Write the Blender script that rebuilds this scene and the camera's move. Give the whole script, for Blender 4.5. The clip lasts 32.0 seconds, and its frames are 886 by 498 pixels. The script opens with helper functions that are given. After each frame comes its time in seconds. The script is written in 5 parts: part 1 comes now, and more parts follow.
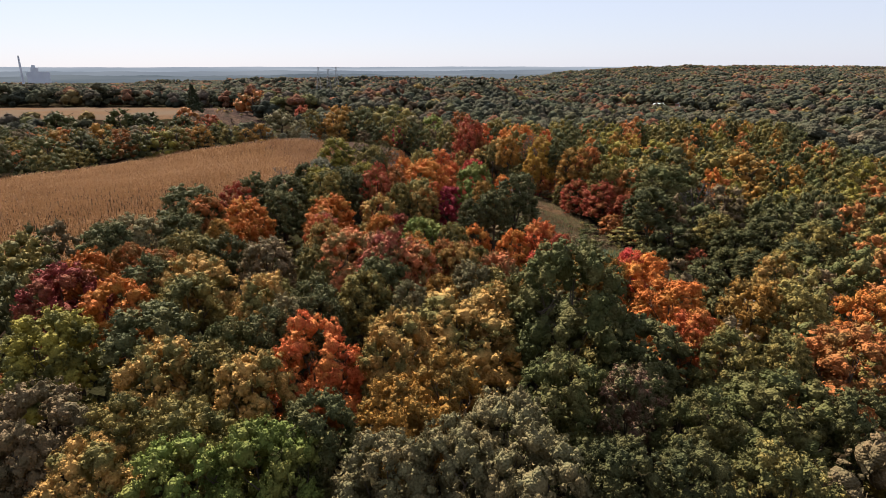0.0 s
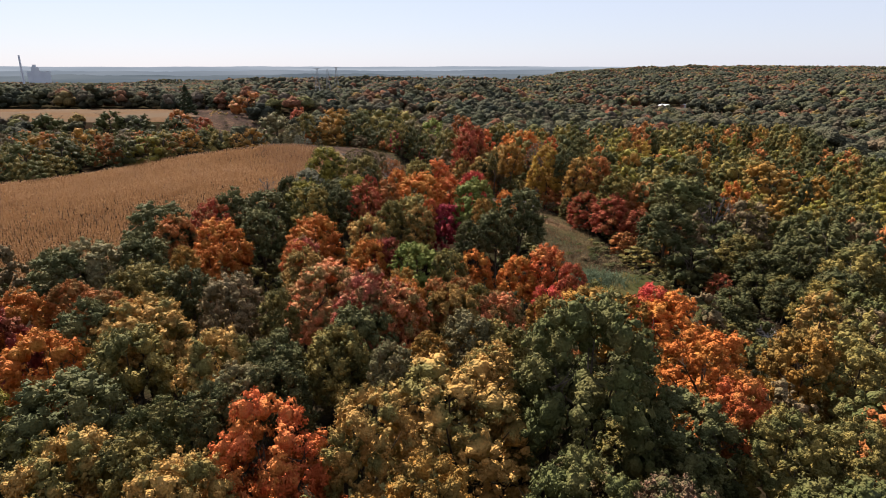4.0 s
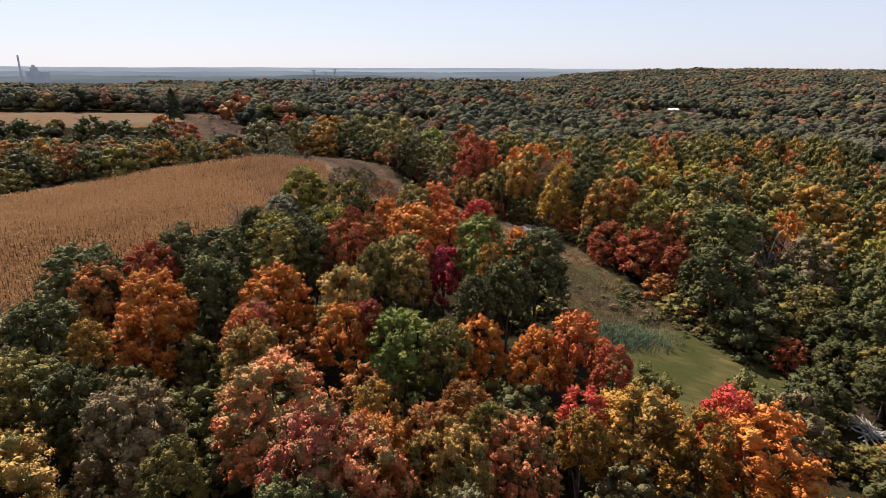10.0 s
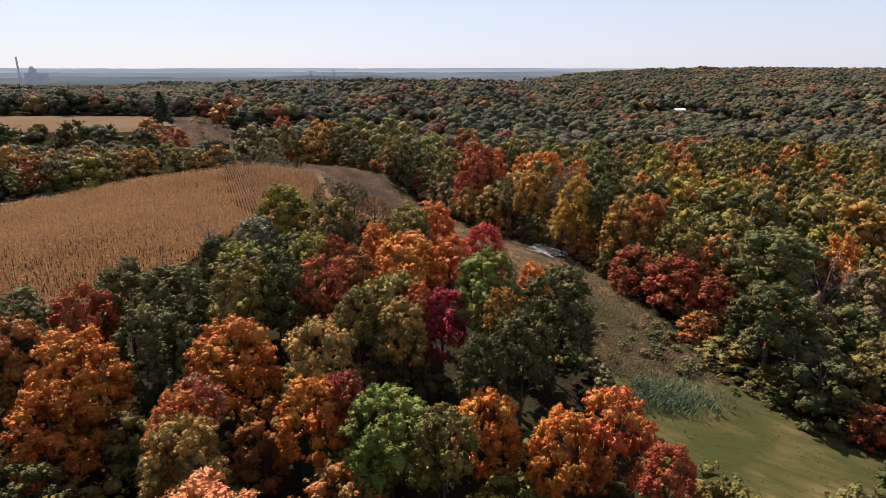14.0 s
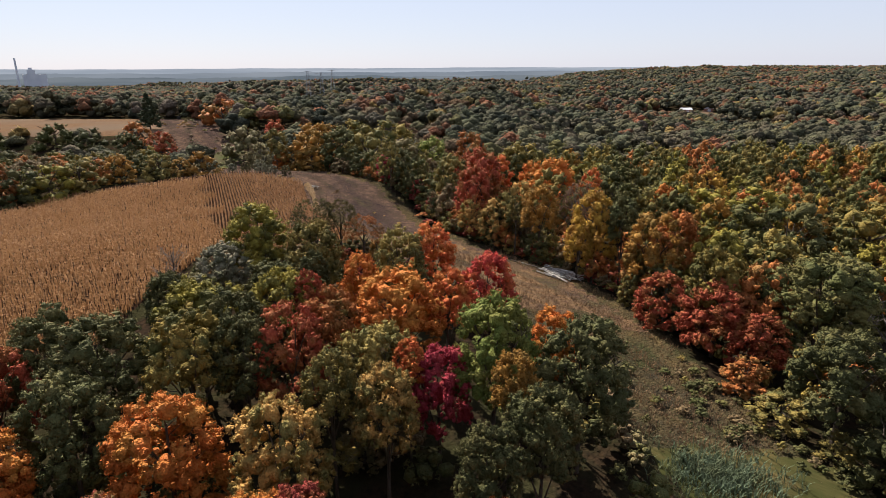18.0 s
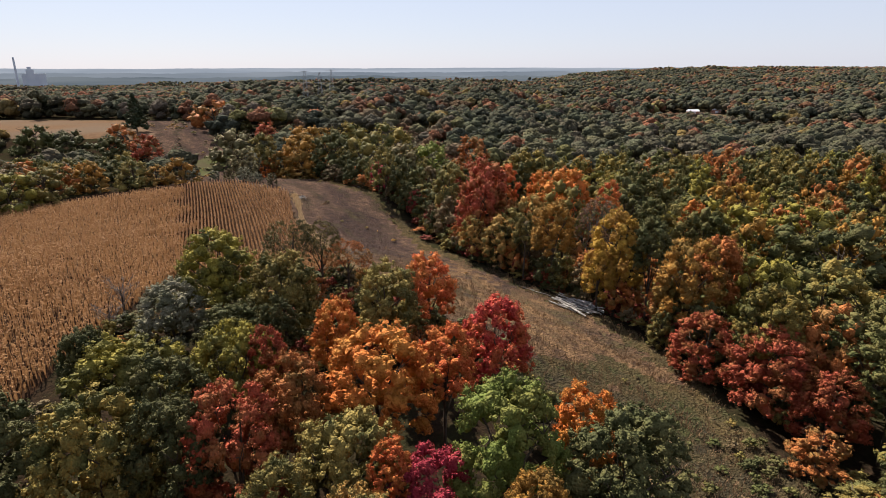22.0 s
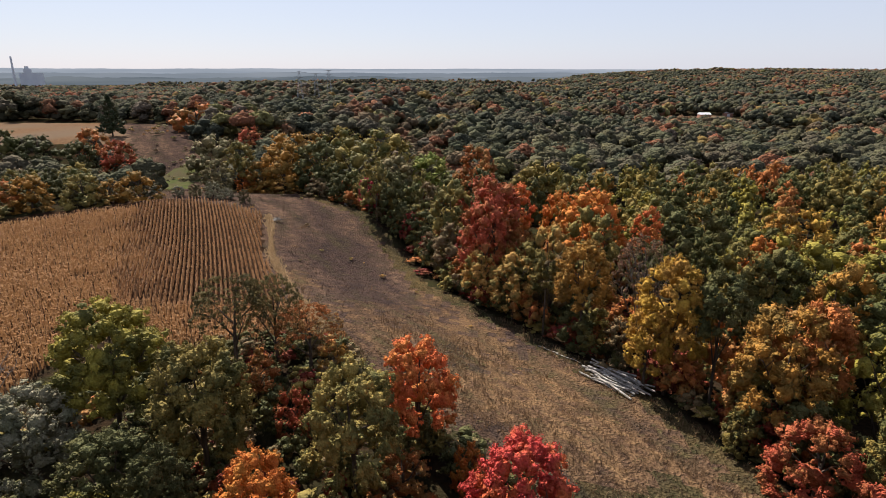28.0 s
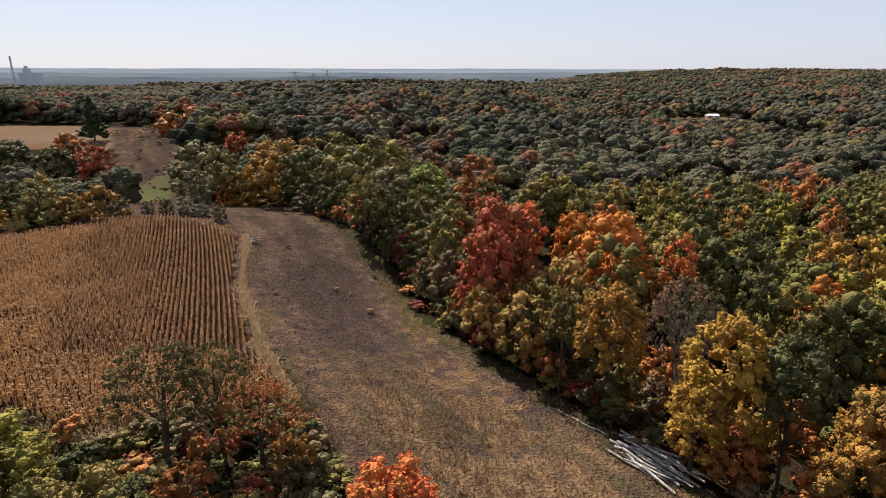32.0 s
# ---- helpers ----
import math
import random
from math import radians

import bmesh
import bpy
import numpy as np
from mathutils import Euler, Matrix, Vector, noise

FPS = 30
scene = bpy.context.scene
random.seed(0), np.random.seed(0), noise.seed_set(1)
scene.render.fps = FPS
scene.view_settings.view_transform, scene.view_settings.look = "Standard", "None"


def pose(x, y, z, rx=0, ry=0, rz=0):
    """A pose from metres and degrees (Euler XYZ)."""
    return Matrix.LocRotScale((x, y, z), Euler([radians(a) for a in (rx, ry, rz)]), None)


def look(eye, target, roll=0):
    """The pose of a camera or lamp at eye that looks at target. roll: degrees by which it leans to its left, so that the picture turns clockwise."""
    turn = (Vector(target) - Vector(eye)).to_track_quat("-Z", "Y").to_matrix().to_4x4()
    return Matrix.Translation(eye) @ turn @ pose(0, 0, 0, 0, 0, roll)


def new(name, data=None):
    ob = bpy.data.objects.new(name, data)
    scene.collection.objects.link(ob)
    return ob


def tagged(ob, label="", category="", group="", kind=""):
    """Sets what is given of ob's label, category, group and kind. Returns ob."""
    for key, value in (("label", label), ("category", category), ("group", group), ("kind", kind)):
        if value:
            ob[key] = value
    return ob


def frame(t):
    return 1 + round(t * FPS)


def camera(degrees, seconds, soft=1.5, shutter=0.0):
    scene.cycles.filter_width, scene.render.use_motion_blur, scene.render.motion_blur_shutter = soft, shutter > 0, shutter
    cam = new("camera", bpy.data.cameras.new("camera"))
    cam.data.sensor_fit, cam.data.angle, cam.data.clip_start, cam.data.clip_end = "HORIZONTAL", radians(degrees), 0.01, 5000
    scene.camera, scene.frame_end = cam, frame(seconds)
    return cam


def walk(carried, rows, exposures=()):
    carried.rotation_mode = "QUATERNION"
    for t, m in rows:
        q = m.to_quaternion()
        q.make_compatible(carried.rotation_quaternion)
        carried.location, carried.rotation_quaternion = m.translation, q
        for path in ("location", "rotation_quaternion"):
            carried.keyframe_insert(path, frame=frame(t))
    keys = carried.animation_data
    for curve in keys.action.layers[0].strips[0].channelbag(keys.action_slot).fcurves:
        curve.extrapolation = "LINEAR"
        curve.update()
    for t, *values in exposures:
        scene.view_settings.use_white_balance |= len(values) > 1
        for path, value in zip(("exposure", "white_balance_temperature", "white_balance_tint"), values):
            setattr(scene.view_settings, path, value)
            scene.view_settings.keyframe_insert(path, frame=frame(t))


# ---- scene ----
cam = camera(73.74, 32.0, soft=0.8)
PATH = [
    (0, (0.00, 0.00, 45.00), 72.91, 1.43, -0.07),
    (4, (0.88, 12.98, 46.09), 72.87, 1.67, -0.02),
    (8, (0.98, 28.92, 46.82), 72.95, 1.81, 0.17),
    (12, (0.72, 47.38, 47.30), 73.01, 2.02, 0.14),
    (16, (0.69, 64.64, 47.41), 72.96, 2.23, -0.18),
    (20, (0.66, 81.34, 47.33), 72.95, 2.42, -0.23),
    (24, (0.29, 99.20, 47.11), 73.02, 2.58, -0.01),
    (28, (-0.07, 117.06, 46.97), 73.06, 2.71, 0.08),
    (32, (-0.00, 134.40, 47.43), 73.04, 2.94, 0.10),
]
walk(cam, [(t, pose(x, y, z, tilt, 0, turn) @ pose(0, 0, 0, 0, 0, roll)) for t, (x, y, z), tilt, turn, roll in PATH],
     [(0, 1.42, 6500, 13), (14, 1.38, 6500, 13), (32, 1.27, 6500, 13)])

# ---- sky, sun, exposure ----
SUN_ELEVATION, SUN_TURN = radians(43), radians(-33)  # ahead of the flight and a little to its left
world = bpy.data.worlds.new("sky")
scene.world = world
world.use_nodes = True
wn = world.node_tree.nodes
sky = wn.new("ShaderNodeTexSky")
sky.sky_type, sky.sun_disc = "NISHITA", False
sky.sun_elevation, sky.sun_rotation = SUN_ELEVATION, SUN_TURN
sky.air_density, sky.dust_density, sky.ozone_density, sky.altitude = 1.0, 0.45, 3.0, 200
wn["Background"].inputs["Strength"].default_value = 0.0465
haze = wn.new("ShaderNodeMix")  # an even autumn haze over the blue
haze.data_type = "RGBA"
haze.inputs[0].default_value, haze.inputs[7].default_value = 0.72, (6.1, 6.5, 7.8, 1)
world.node_tree.links.new(sky.outputs[0], haze.inputs[6])
world.node_tree.links.new(haze.outputs[2], wn["Background"].inputs["Color"])
sun = new("sun", bpy.data.lights.new("sun", "SUN"))
sun.data.energy, sun.data.angle, sun.data.color = 5.0, radians(0.6), (1.0, 0.93, 0.82)
SUN_WAY = Vector((math.sin(SUN_TURN) * math.cos(SUN_ELEVATION), math.cos(SUN_TURN) * math.cos(SUN_ELEVATION), math.sin(SUN_ELEVATION)))
sun.matrix_world = look(SUN_WAY * 300, (0, 0, 0))

# ---- plan of the land ----
EDGE_Y = [40, 112, 124, 138, 150, 168, 185, 209, 228, 248, 268, 285, 310, 420]
EDGE_X = [75, 56, 46, 39.5, 36.5, 33.5, 26, 9, -8, -16, -27, -42, -62, -110]
GROVE_Y = [100, 114, 127, 134, 150, 165, 172, 180, 195, 203]
GROVE_X = [28, 26, 24, 21, 17, 3, -4, -12, -20, -26]
CORN = [(-52, 258), (-42.5, 230), (-29.5, 205), (-21, 192), (-30, 187), (-40, 186), (-52, 190), (-53, 150), (-72, 142), (-80, 104),
        (-170, 70), (-200, 120), (-155, 196), (-139, 206), (-110, 258), (-77, 269)]


CLEARINGS = [(-1480, 2160, 340, 270), (-560, 1900, 200, 60), (120, 2330, 130, 190), (285, 850, 62, 85), (-1150, 1560, 150, 90), (127, 905, 48, 40), (502, 1030, 64, 42)]


def smooth(v):
    v = np.clip(v, 0, 1)
    return v * v * (3 - 2 * v)


def hump(x, y, cx, cy, rx, ry):
    return np.exp(-((x - cx) / rx) ** 2 - ((y - cy) / ry) ** 2)


def height(x, y):
    """The ground's height: the corn ridge, its grassy flank, the ravine beside it, and the far hills."""
    x, y = np.asarray(x, float), np.asarray(y, float)
    d = np.interp(y, EDGE_Y, EDGE_X) - x
    along = smooth((y - 105) / 75) * (1 - smooth((y - 275) / 60))
    brow = smooth((y - 220) / 45) * (1 - smooth((y - 280) / 50))
    edge = 2.6 + 2.6 * along + 5.0 * smooth((y - 242) / 32) * (1 - smooth((y - 290) / 40))
    top = 3.2 + 8.2 * along + 2.0 * brow - 3.0 * smooth((-70 - x) / 90) * along
    z = edge + (top - edge) * smooth(d / 42)
    z = z - 7.0 * smooth(-d / 16) * smooth((y - 120) / 40) * (1 - smooth((y - 380) / 120)) + 4.0 * smooth((-d - 25) / 80)
    z = z + 11.0 * smooth((y - 350) / 60) * smooth((-125 - x) / 40) * (1 - smooth((y - 700) / 300))
    z = z + 9.0 * smooth((y - 340) / 60) * smooth((-30 - x) / 30) * smooth((x + 175) / 60) * (1 - smooth((y - 560) / 200))
    z = z - 11 * smooth((y - 320) / 150) * smooth((x - 10) / 80) * (1 - smooth((y - 1400) / 350))
    far = smooth((y - 600) / 900)
    z = z - 12 * far * (1 - smooth((x - 200) / 700))
    z = z + (17 + 8 * smooth((x - 0.1 * y) / 1400)) * smooth((y - 1450) / 700) * smooth((x - 0.12 * y) / 150) + 9 * hump(x, y, -420, 1150, 260, 260)
    z = z + far * 5.0 * np.sin(x / 150 + 0.7 + y / 400) * np.cos(y / 140 + x / 700)
    z = z + 5.0 * smooth((y - 430) / 300) * (1 - smooth((y - 2100) / 500)) * np.sin(y / 92 + 1.3 * np.sin(x / 210) + x / 240) * smooth((x + 300 + 0.2 * y) / 300)
    z = z + 4.5 * smooth((y - 330) / 200) * smooth((x - 20) / 80) * np.sin(y / 62 + x / 130) * (1 - 0.6 * far)
    return z + 0.35 * np.sin(x / 9 + 1) * np.sin(y / 11) + 0.15 * np.sin(x / 3.1) * np.sin(y / 3.7 + 2)


def ground_z(x, y):
    return float(height(x, y))


def inside(poly, x, y):
    hit = False
    for (ax, ay), (bx, by) in zip(poly, poly[1:] + poly[:1]):
        if (ay > y) != (by > y) and x < (bx - ax) * (y - ay) / (by - ay) + ax:
            hit = not hit
    return hit


def zone(x, y):
    """What covers the land at a place: corn, grass, lawn, meadow (far field), path, water or wood."""
    if inside(CORN, x, y):
        return "corn"
    edge = float(np.interp(y, EDGE_Y, EDGE_X))
    if x < edge:
        if 100 < y < 134 and float(np.interp(y, GROVE_Y, GROVE_X)) < x < 47 + (y - 104) + 1.2 * math.sin(y * 0.8):
            return "lawn"
        if 134 <= y < 205 and x > float(np.interp(y, GROVE_Y, GROVE_X)):
            return "grass"
        if 205 <= y < 300 and x > -60 - 0.6 * (y - 205):
            return "grass"
    if 300 <= y < 480 and abs(x + 106 + (y - 330) * 0.60) < 13 + (y - 300) * 0.05:
        return "rank" if ((x + 118) / 9.5) ** 2 + ((y - 352) / 20) ** 2 < 1 + 0.5 * math.sin(x * 0.9) * math.sin(y * 0.6) else "grass"
    if 393 < y < 492 and -640 < x < -150 - (y - 393) * 0.5:
        return "meadow"
    return "wood"

# ---- materials ----
def material(name, rough=0.8, spec=0.3):
    m = bpy.data.materials.new(name)
    m.use_nodes = True
    b = m.node_tree.nodes["Principled BSDF"]
    b.inputs["Roughness"].default_value, b.inputs["Specular IOR Level"].default_value = rough, spec
    return m, m.node_tree, b


def mixed(tree, fac, a, b):
    """A colour between a and b, each a colour or a socket."""
    n = tree.nodes.new("ShaderNodeMix")
    n.data_type = "RGBA"
    for socket, value in ((n.inputs[0], fac), (n.inputs[6], a), (n.inputs[7], b)):
        if isinstance(value, bpy.types.NodeSocket):
            tree.links.new(value, socket)
        elif isinstance(value, (int, float)):
            socket.default_value = value
        else:
            socket.default_value = (*value, 1)
    return n.outputs[2]


def speckle(tree, scale, detail=3, low=0.35, high=0.65, stretch=None, turn=0, space="Object"):
    """Noise between 0 and 1, spread by low and high."""
    coord = tree.nodes.new("ShaderNodeTexCoord")
    place = tree.nodes.new("ShaderNodeMapping")
    place.vector_type = "TEXTURE"
    place.inputs["Scale"].default_value = [1 / v for v in stretch or (1, 1, 1)]
    place.inputs["Rotation"].default_value = (0, 0, turn)
    n = tree.nodes.new("ShaderNodeTexNoise")
    n.inputs["Scale"].default_value, n.inputs["Detail"].default_value = scale, detail
    r = tree.nodes.new("ShaderNodeMapRange")
    r.inputs[1].default_value, r.inputs[2].default_value = low, high
    tree.links.new(coord.outputs[space], place.inputs[0])
    tree.links.new(place.outputs[0], n.inputs["Vector"])
    tree.links.new(n.outputs[0], r.inputs[0])
    return r.outputs[0]


def bumped(tree, bsdf, fac, strength, distance):
    n = tree.nodes.new("ShaderNodeBump")
    n.inputs["Strength"].default_value, n.inputs["Distance"].default_value = strength, distance
    tree.links.new(fac, n.inputs["Height"])
    tree.links.new(n.outputs[0], bsdf.inputs["Normal"])


def surface(name, a, b, scale, rough=0.85, relief=0.05, c=None, scale_c=0.15, stretch=None, turn=0):
    """A matt surface of two tones at a fine scale and a third in patches."""
    m, tree, bsdf = material(name, rough, 0.0)
    fine = speckle(tree, scale, 4, stretch=stretch, turn=turn)
    colour = mixed(tree, fine, a, b)
    if c:
        colour = mixed(tree, speckle(tree, scale_c, 4, 0.42, 0.62), colour, c)
    tree.links.new(colour, bsdf.inputs["Base Color"])
    bumped(tree, bsdf, fine, 0.6, relief)
    return m


def grassland(name, pale, mid, dull, green):
    """Rough dry grass: pale and dull sweeps, tussocks, and a few green tufts."""
    m, tree, bsdf = material(name, 0.95, 0.0)
    sweep = speckle(tree, 0.07, 7, 0.42, 0.58, (0.45, 1.7, 1), -0.94)
    blotch = speckle(tree, 0.16, 4, 0.5, 0.66, (0.6, 1.2, 1), -0.94)
    tussock = speckle(tree, 0.55, 4, 0.36, 0.64)
    fine = speckle(tree, 2.6, 4, 0.3, 0.7)
    colour = mixed(tree, sweep, mixed(tree, tussock, pale, mid), mixed(tree, tussock, mid, dull))
    colour = mixed(tree, blotch, colour, mixed(tree, tussock, dull, green))
    colour = mixed(tree, speckle(tree, 0.9, 3, 0.60, 0.72), colour, green)
    dark = tree.nodes.new("ShaderNodeHueSaturation")
    wide = tree.nodes.new("ShaderNodeMapRange")
    wide.inputs[3].default_value, wide.inputs[4].default_value = 0.6, 1.3
    tree.links.new(fine, wide.inputs[0])
    tree.links.new(wide.outputs[0], dark.inputs["Value"])
    tree.links.new(colour, dark.inputs["Color"])
    tree.links.new(dark.outputs[0], bsdf.inputs["Base Color"])
    bumped(tree, bsdf, fine, 1.0, 0.3)
    return m


def leaves_of(name, a, b, c, patch=0.35, glow=0.11, grain=4.6):
    """Leaves in two tones leaf by leaf, with a third tone in whole boughs; some light passes through them."""
    m, tree, bsdf = material(name, 0.7, 0.06)
    geo = tree.nodes.new("ShaderNodeNewGeometry")
    info = tree.nodes.new("ShaderNodeObjectInfo")
    coord = tree.nodes.new("ShaderNodeTexCoord")
    shift = tree.nodes.new("ShaderNodeVectorMath")
    shift.operation = "MULTIPLY_ADD"
    tree.links.new(info.outputs["Random"], shift.inputs[0])
    shift.inputs[1].default_value = (37, 53, 71)
    tree.links.new(coord.outputs["Object"], shift.inputs[2])
    cells = tree.nodes.new("ShaderNodeTexVoronoi")  # sprays of leaves
    cells.inputs["Scale"].default_value = grain
    tree.links.new(shift.outputs[0], cells.inputs["Vector"])
    pick = tree.nodes.new("ShaderNodeSeparateColor")
    tree.links.new(cells.outputs["Color"], pick.inputs[0])
    both_ways = tree.nodes.new("ShaderNodeMath")
    both_ways.operation = "MULTIPLY_ADD"
    both_ways.inputs[1].default_value = 0.6
    both_ways.use_clamp = True
    tree.links.new(pick.outputs[0], both_ways.inputs[0])
    part_of = tree.nodes.new("ShaderNodeMath")
    part_of.operation = "MULTIPLY"
    part_of.inputs[1].default_value = 0.5
    tree.links.new(geo.outputs["Random Per Island"], part_of.inputs[0])
    tree.links.new(part_of.outputs[0], both_ways.inputs[2])
    colour = mixed(tree, both_ways.outputs[0], a, b)
    bump = tree.nodes.new("ShaderNodeBump")
    bump.inputs["Strength"].default_value, bump.inputs["Distance"].default_value = 1.0, 0.8 / grain
    bump.invert = True
    tree.links.new(cells.outputs["Distance"], bump.inputs["Height"])
    tree.links.new(bump.outputs[0], bsdf.inputs["Normal"])
    n = tree.nodes.new("ShaderNodeTexNoise")
    n.inputs["Scale"].default_value, n.inputs["Detail"].default_value = patch, 2
    tree.links.new(shift.outputs[0], n.inputs["Vector"])
    r = tree.nodes.new("ShaderNodeMapRange")
    r.inputs[1].default_value, r.inputs[2].default_value = 0.44, 0.62
    tree.links.new(n.outputs[0], r.inputs[0])
    colour = mixed(tree, r.outputs[0], colour, c)
    tone = tree.nodes.new("ShaderNodeHueSaturation")
    wide = tree.nodes.new("ShaderNodeMapRange")
    wide.inputs[3].default_value, wide.inputs[4].default_value = 0.86, 1.22
    tree.links.new(info.outputs["Random"], wide.inputs[0])
    tree.links.new(wide.outputs[0], tone.inputs["Value"])
    tone.inputs["Saturation"].default_value = 0.97
    tree.links.new(colour, tone.inputs["Color"])
    tree.links.new(tone.outputs[0], bsdf.inputs["Base Color"])
    thin = tree.nodes.new("ShaderNodeBsdfTranslucent")
    tree.links.new(tone.outputs[0], thin.inputs["Color"])
    both = tree.nodes.new("ShaderNodeMixShader")
    both.inputs[0].default_value = glow
    tree.links.new(bsdf.outputs[0], both.inputs[1])
    tree.links.new(thin.outputs[0], both.inputs[2])
    tree.links.new(both.outputs[0], tree.nodes["Material Output"].inputs["Surface"])
    return m


LEAF = {
    "orange": leaves_of("orange_leaves", (0.44, 0.124, 0.016), (0.33, 0.086, 0.012), (0.36, 0.142, 0.021)),
    "orangered": leaves_of("orange_red_leaves", (0.50, 0.11, 0.027), (0.37, 0.073, 0.018), (0.41, 0.14, 0.028)),
    "salmon": leaves_of("salmon_leaves", (0.52, 0.155, 0.06), (0.36, 0.115, 0.04), (0.19, 0.135, 0.045)),
    "rose": leaves_of("rose_leaves", (0.46, 0.1, 0.065), (0.32, 0.08, 0.045), (0.19, 0.12, 0.042)),
    "red": leaves_of("red_leaves", (0.35, 0.066, 0.03), (0.22, 0.046, 0.02), (0.22, 0.08, 0.024)),
    "scarlet": leaves_of("scarlet_leaves", (0.500, 0.050, 0.040), (0.380, 0.040, 0.030), (0.450, 0.100, 0.030)),
    "crimson": leaves_of("crimson_leaves", (0.320, 0.025, 0.045), (0.200, 0.018, 0.030), (0.260, 0.030, 0.035)),
    "maroon": leaves_of("maroon_leaves", (0.22, 0.032, 0.024), (0.14, 0.024, 0.018), (0.18, 0.05, 0.02)),
    "rust": leaves_of("rust_leaves", (0.35, 0.115, 0.028), (0.25, 0.082, 0.02), (0.19, 0.10, 0.028)),
    "gold": leaves_of("gold_leaves", (0.35, 0.168, 0.024), (0.25, 0.12, 0.02), (0.175, 0.107, 0.025)),
    "yellow": leaves_of("yellow_leaves", (0.42, 0.25, 0.028), (0.31, 0.186, 0.026), (0.28, 0.146, 0.026)),
    "lime": leaves_of("lime_leaves", (0.255, 0.206, 0.028), (0.17, 0.142, 0.024), (0.085, 0.082, 0.022)),
    "tan": leaves_of("tan_leaves", (0.43, 0.232, 0.058), (0.29, 0.165, 0.042), (0.135, 0.112, 0.032)),
    "brown": leaves_of("brown_leaves", (0.190, 0.125, 0.060), (0.125, 0.090, 0.045), (0.110, 0.085, 0.041)),
    "olive": leaves_of("olive_leaves", (0.23, 0.168, 0.041), (0.145, 0.112, 0.031), (0.084, 0.08, 0.025)),
    "leaf": leaves_of("fresh_green_leaves", (0.135, 0.165, 0.032), (0.088, 0.112, 0.023), (0.150, 0.148, 0.032)),
    "green": leaves_of("green_leaves", (0.082, 0.086, 0.026), (0.05, 0.055, 0.018), (0.1, 0.087, 0.027)),
    "dark": leaves_of("dark_green_leaves", (0.078, 0.081, 0.03), (0.042, 0.046, 0.017), (0.094, 0.086, 0.03)),
    "sage": leaves_of("grey_green_leaves", (0.165, 0.142, 0.064), (0.105, 0.095, 0.044), (0.15, 0.115, 0.05)),
    "goldgreen": leaves_of("gold_green_leaves", (0.25, 0.168, 0.033), (0.145, 0.115, 0.028), (0.075, 0.075, 0.022)),
    "silver": leaves_of("silvery_leaves", (0.22, 0.20, 0.13), (0.15, 0.14, 0.09), (0.12, 0.12, 0.07)),
    "dusk": leaves_of("dusky_olive_leaves", (0.13, 0.10, 0.032), (0.08, 0.065, 0.022), (0.055, 0.05, 0.018)),
    "mauve": leaves_of("pinkish_leaves", (0.200, 0.090, 0.060), (0.110, 0.085, 0.045), (0.077, 0.080, 0.029)),
    "conifer": leaves_of("conifer_needles", (0.039, 0.050, 0.024), (0.024, 0.035, 0.016), (0.050, 0.050, 0.024), glow=0.1),
}
BARK = surface("bark", (0.045, 0.034, 0.025), (0.085, 0.068, 0.054), 3, 0.95, 0.03, stretch=(1, 1, 0.25))
PALE_BARK = surface("pale_bark", (0.10, 0.083, 0.072), (0.17, 0.145, 0.13), 3, 0.95, 0.03, stretch=(1, 1, 0.25))
BLEACHED = surface("bleached_wood", (0.12, 0.11, 0.097), (0.38, 0.357, 0.325), 1.8, 0.8, 0.02)
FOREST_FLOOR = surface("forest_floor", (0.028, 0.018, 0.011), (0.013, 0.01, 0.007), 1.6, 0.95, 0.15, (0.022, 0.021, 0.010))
DRY_GRASS = grassland("dry_grass", (0.168, 0.103, 0.054), (0.086, 0.053, 0.034), (0.046, 0.032, 0.026), (0.075, 0.060, 0.030))
LAWN = surface("mown_grass", (0.038, 0.037, 0.014), (0.088, 0.066, 0.028), 0.45, 0.95, 0.12, (0.034, 0.036, 0.013), 0.11, (0.6, 2.0, 1), -0.6)
GREEN_PATCH = surface("rank_green_grass", (0.044, 0.056, 0.020), (0.066, 0.070, 0.028), 0.5, 0.95, 0.2, (0.060, 0.052, 0.030), 0.12)
SOIL = surface("corn_soil", (0.034, 0.019, 0.011), (0.020, 0.012, 0.008), 2.0, 0.95, 0.1)
DRY_CREST = grassland("dry_crest", (0.118, 0.075, 0.050), (0.060, 0.040, 0.033), (0.036, 0.026, 0.024), (0.058, 0.046, 0.028))
WEEDY = grassland("weedy_grass", (0.090, 0.065, 0.030), (0.058, 0.045, 0.024), (0.036, 0.030, 0.020), (0.045, 0.046, 0.020))
STUBBLE = surface("far_stubble", (0.115, 0.07, 0.04), (0.09, 0.055, 0.033), 0.5, 0.95, 0.05, (0.10, 0.072, 0.05), 0.02)


# ---- mesh helpers ----
def mesh_of(name, verts, faces, mats, soft=False):
    me = bpy.data.meshes.new(name)
    me.from_pydata([tuple(v) for v in np.asarray(verts, float).tolist()], [], faces)
    for m in mats if isinstance(mats, (list, tuple)) else [mats]:
        me.materials.append(m)
    if soft:
        me.polygons.foreach_set("use_smooth", [True] * len(me.polygons))
    return me


def put(name, me, parent=None, label=""):
    ob = new(name, me)
    ob.parent = parent
    if label:
        tagged(ob, label)
    return ob


def ico(level):
    bm = bmesh.new()
    bmesh.ops.create_icosphere(bm, subdivisions=level, radius=1)
    v = np.array([x.co[:] for x in bm.verts])
    f = [[x.index for x in q.verts] for q in bm.faces]
    bm.free()
    return v, f


ICO1 = ico(1)


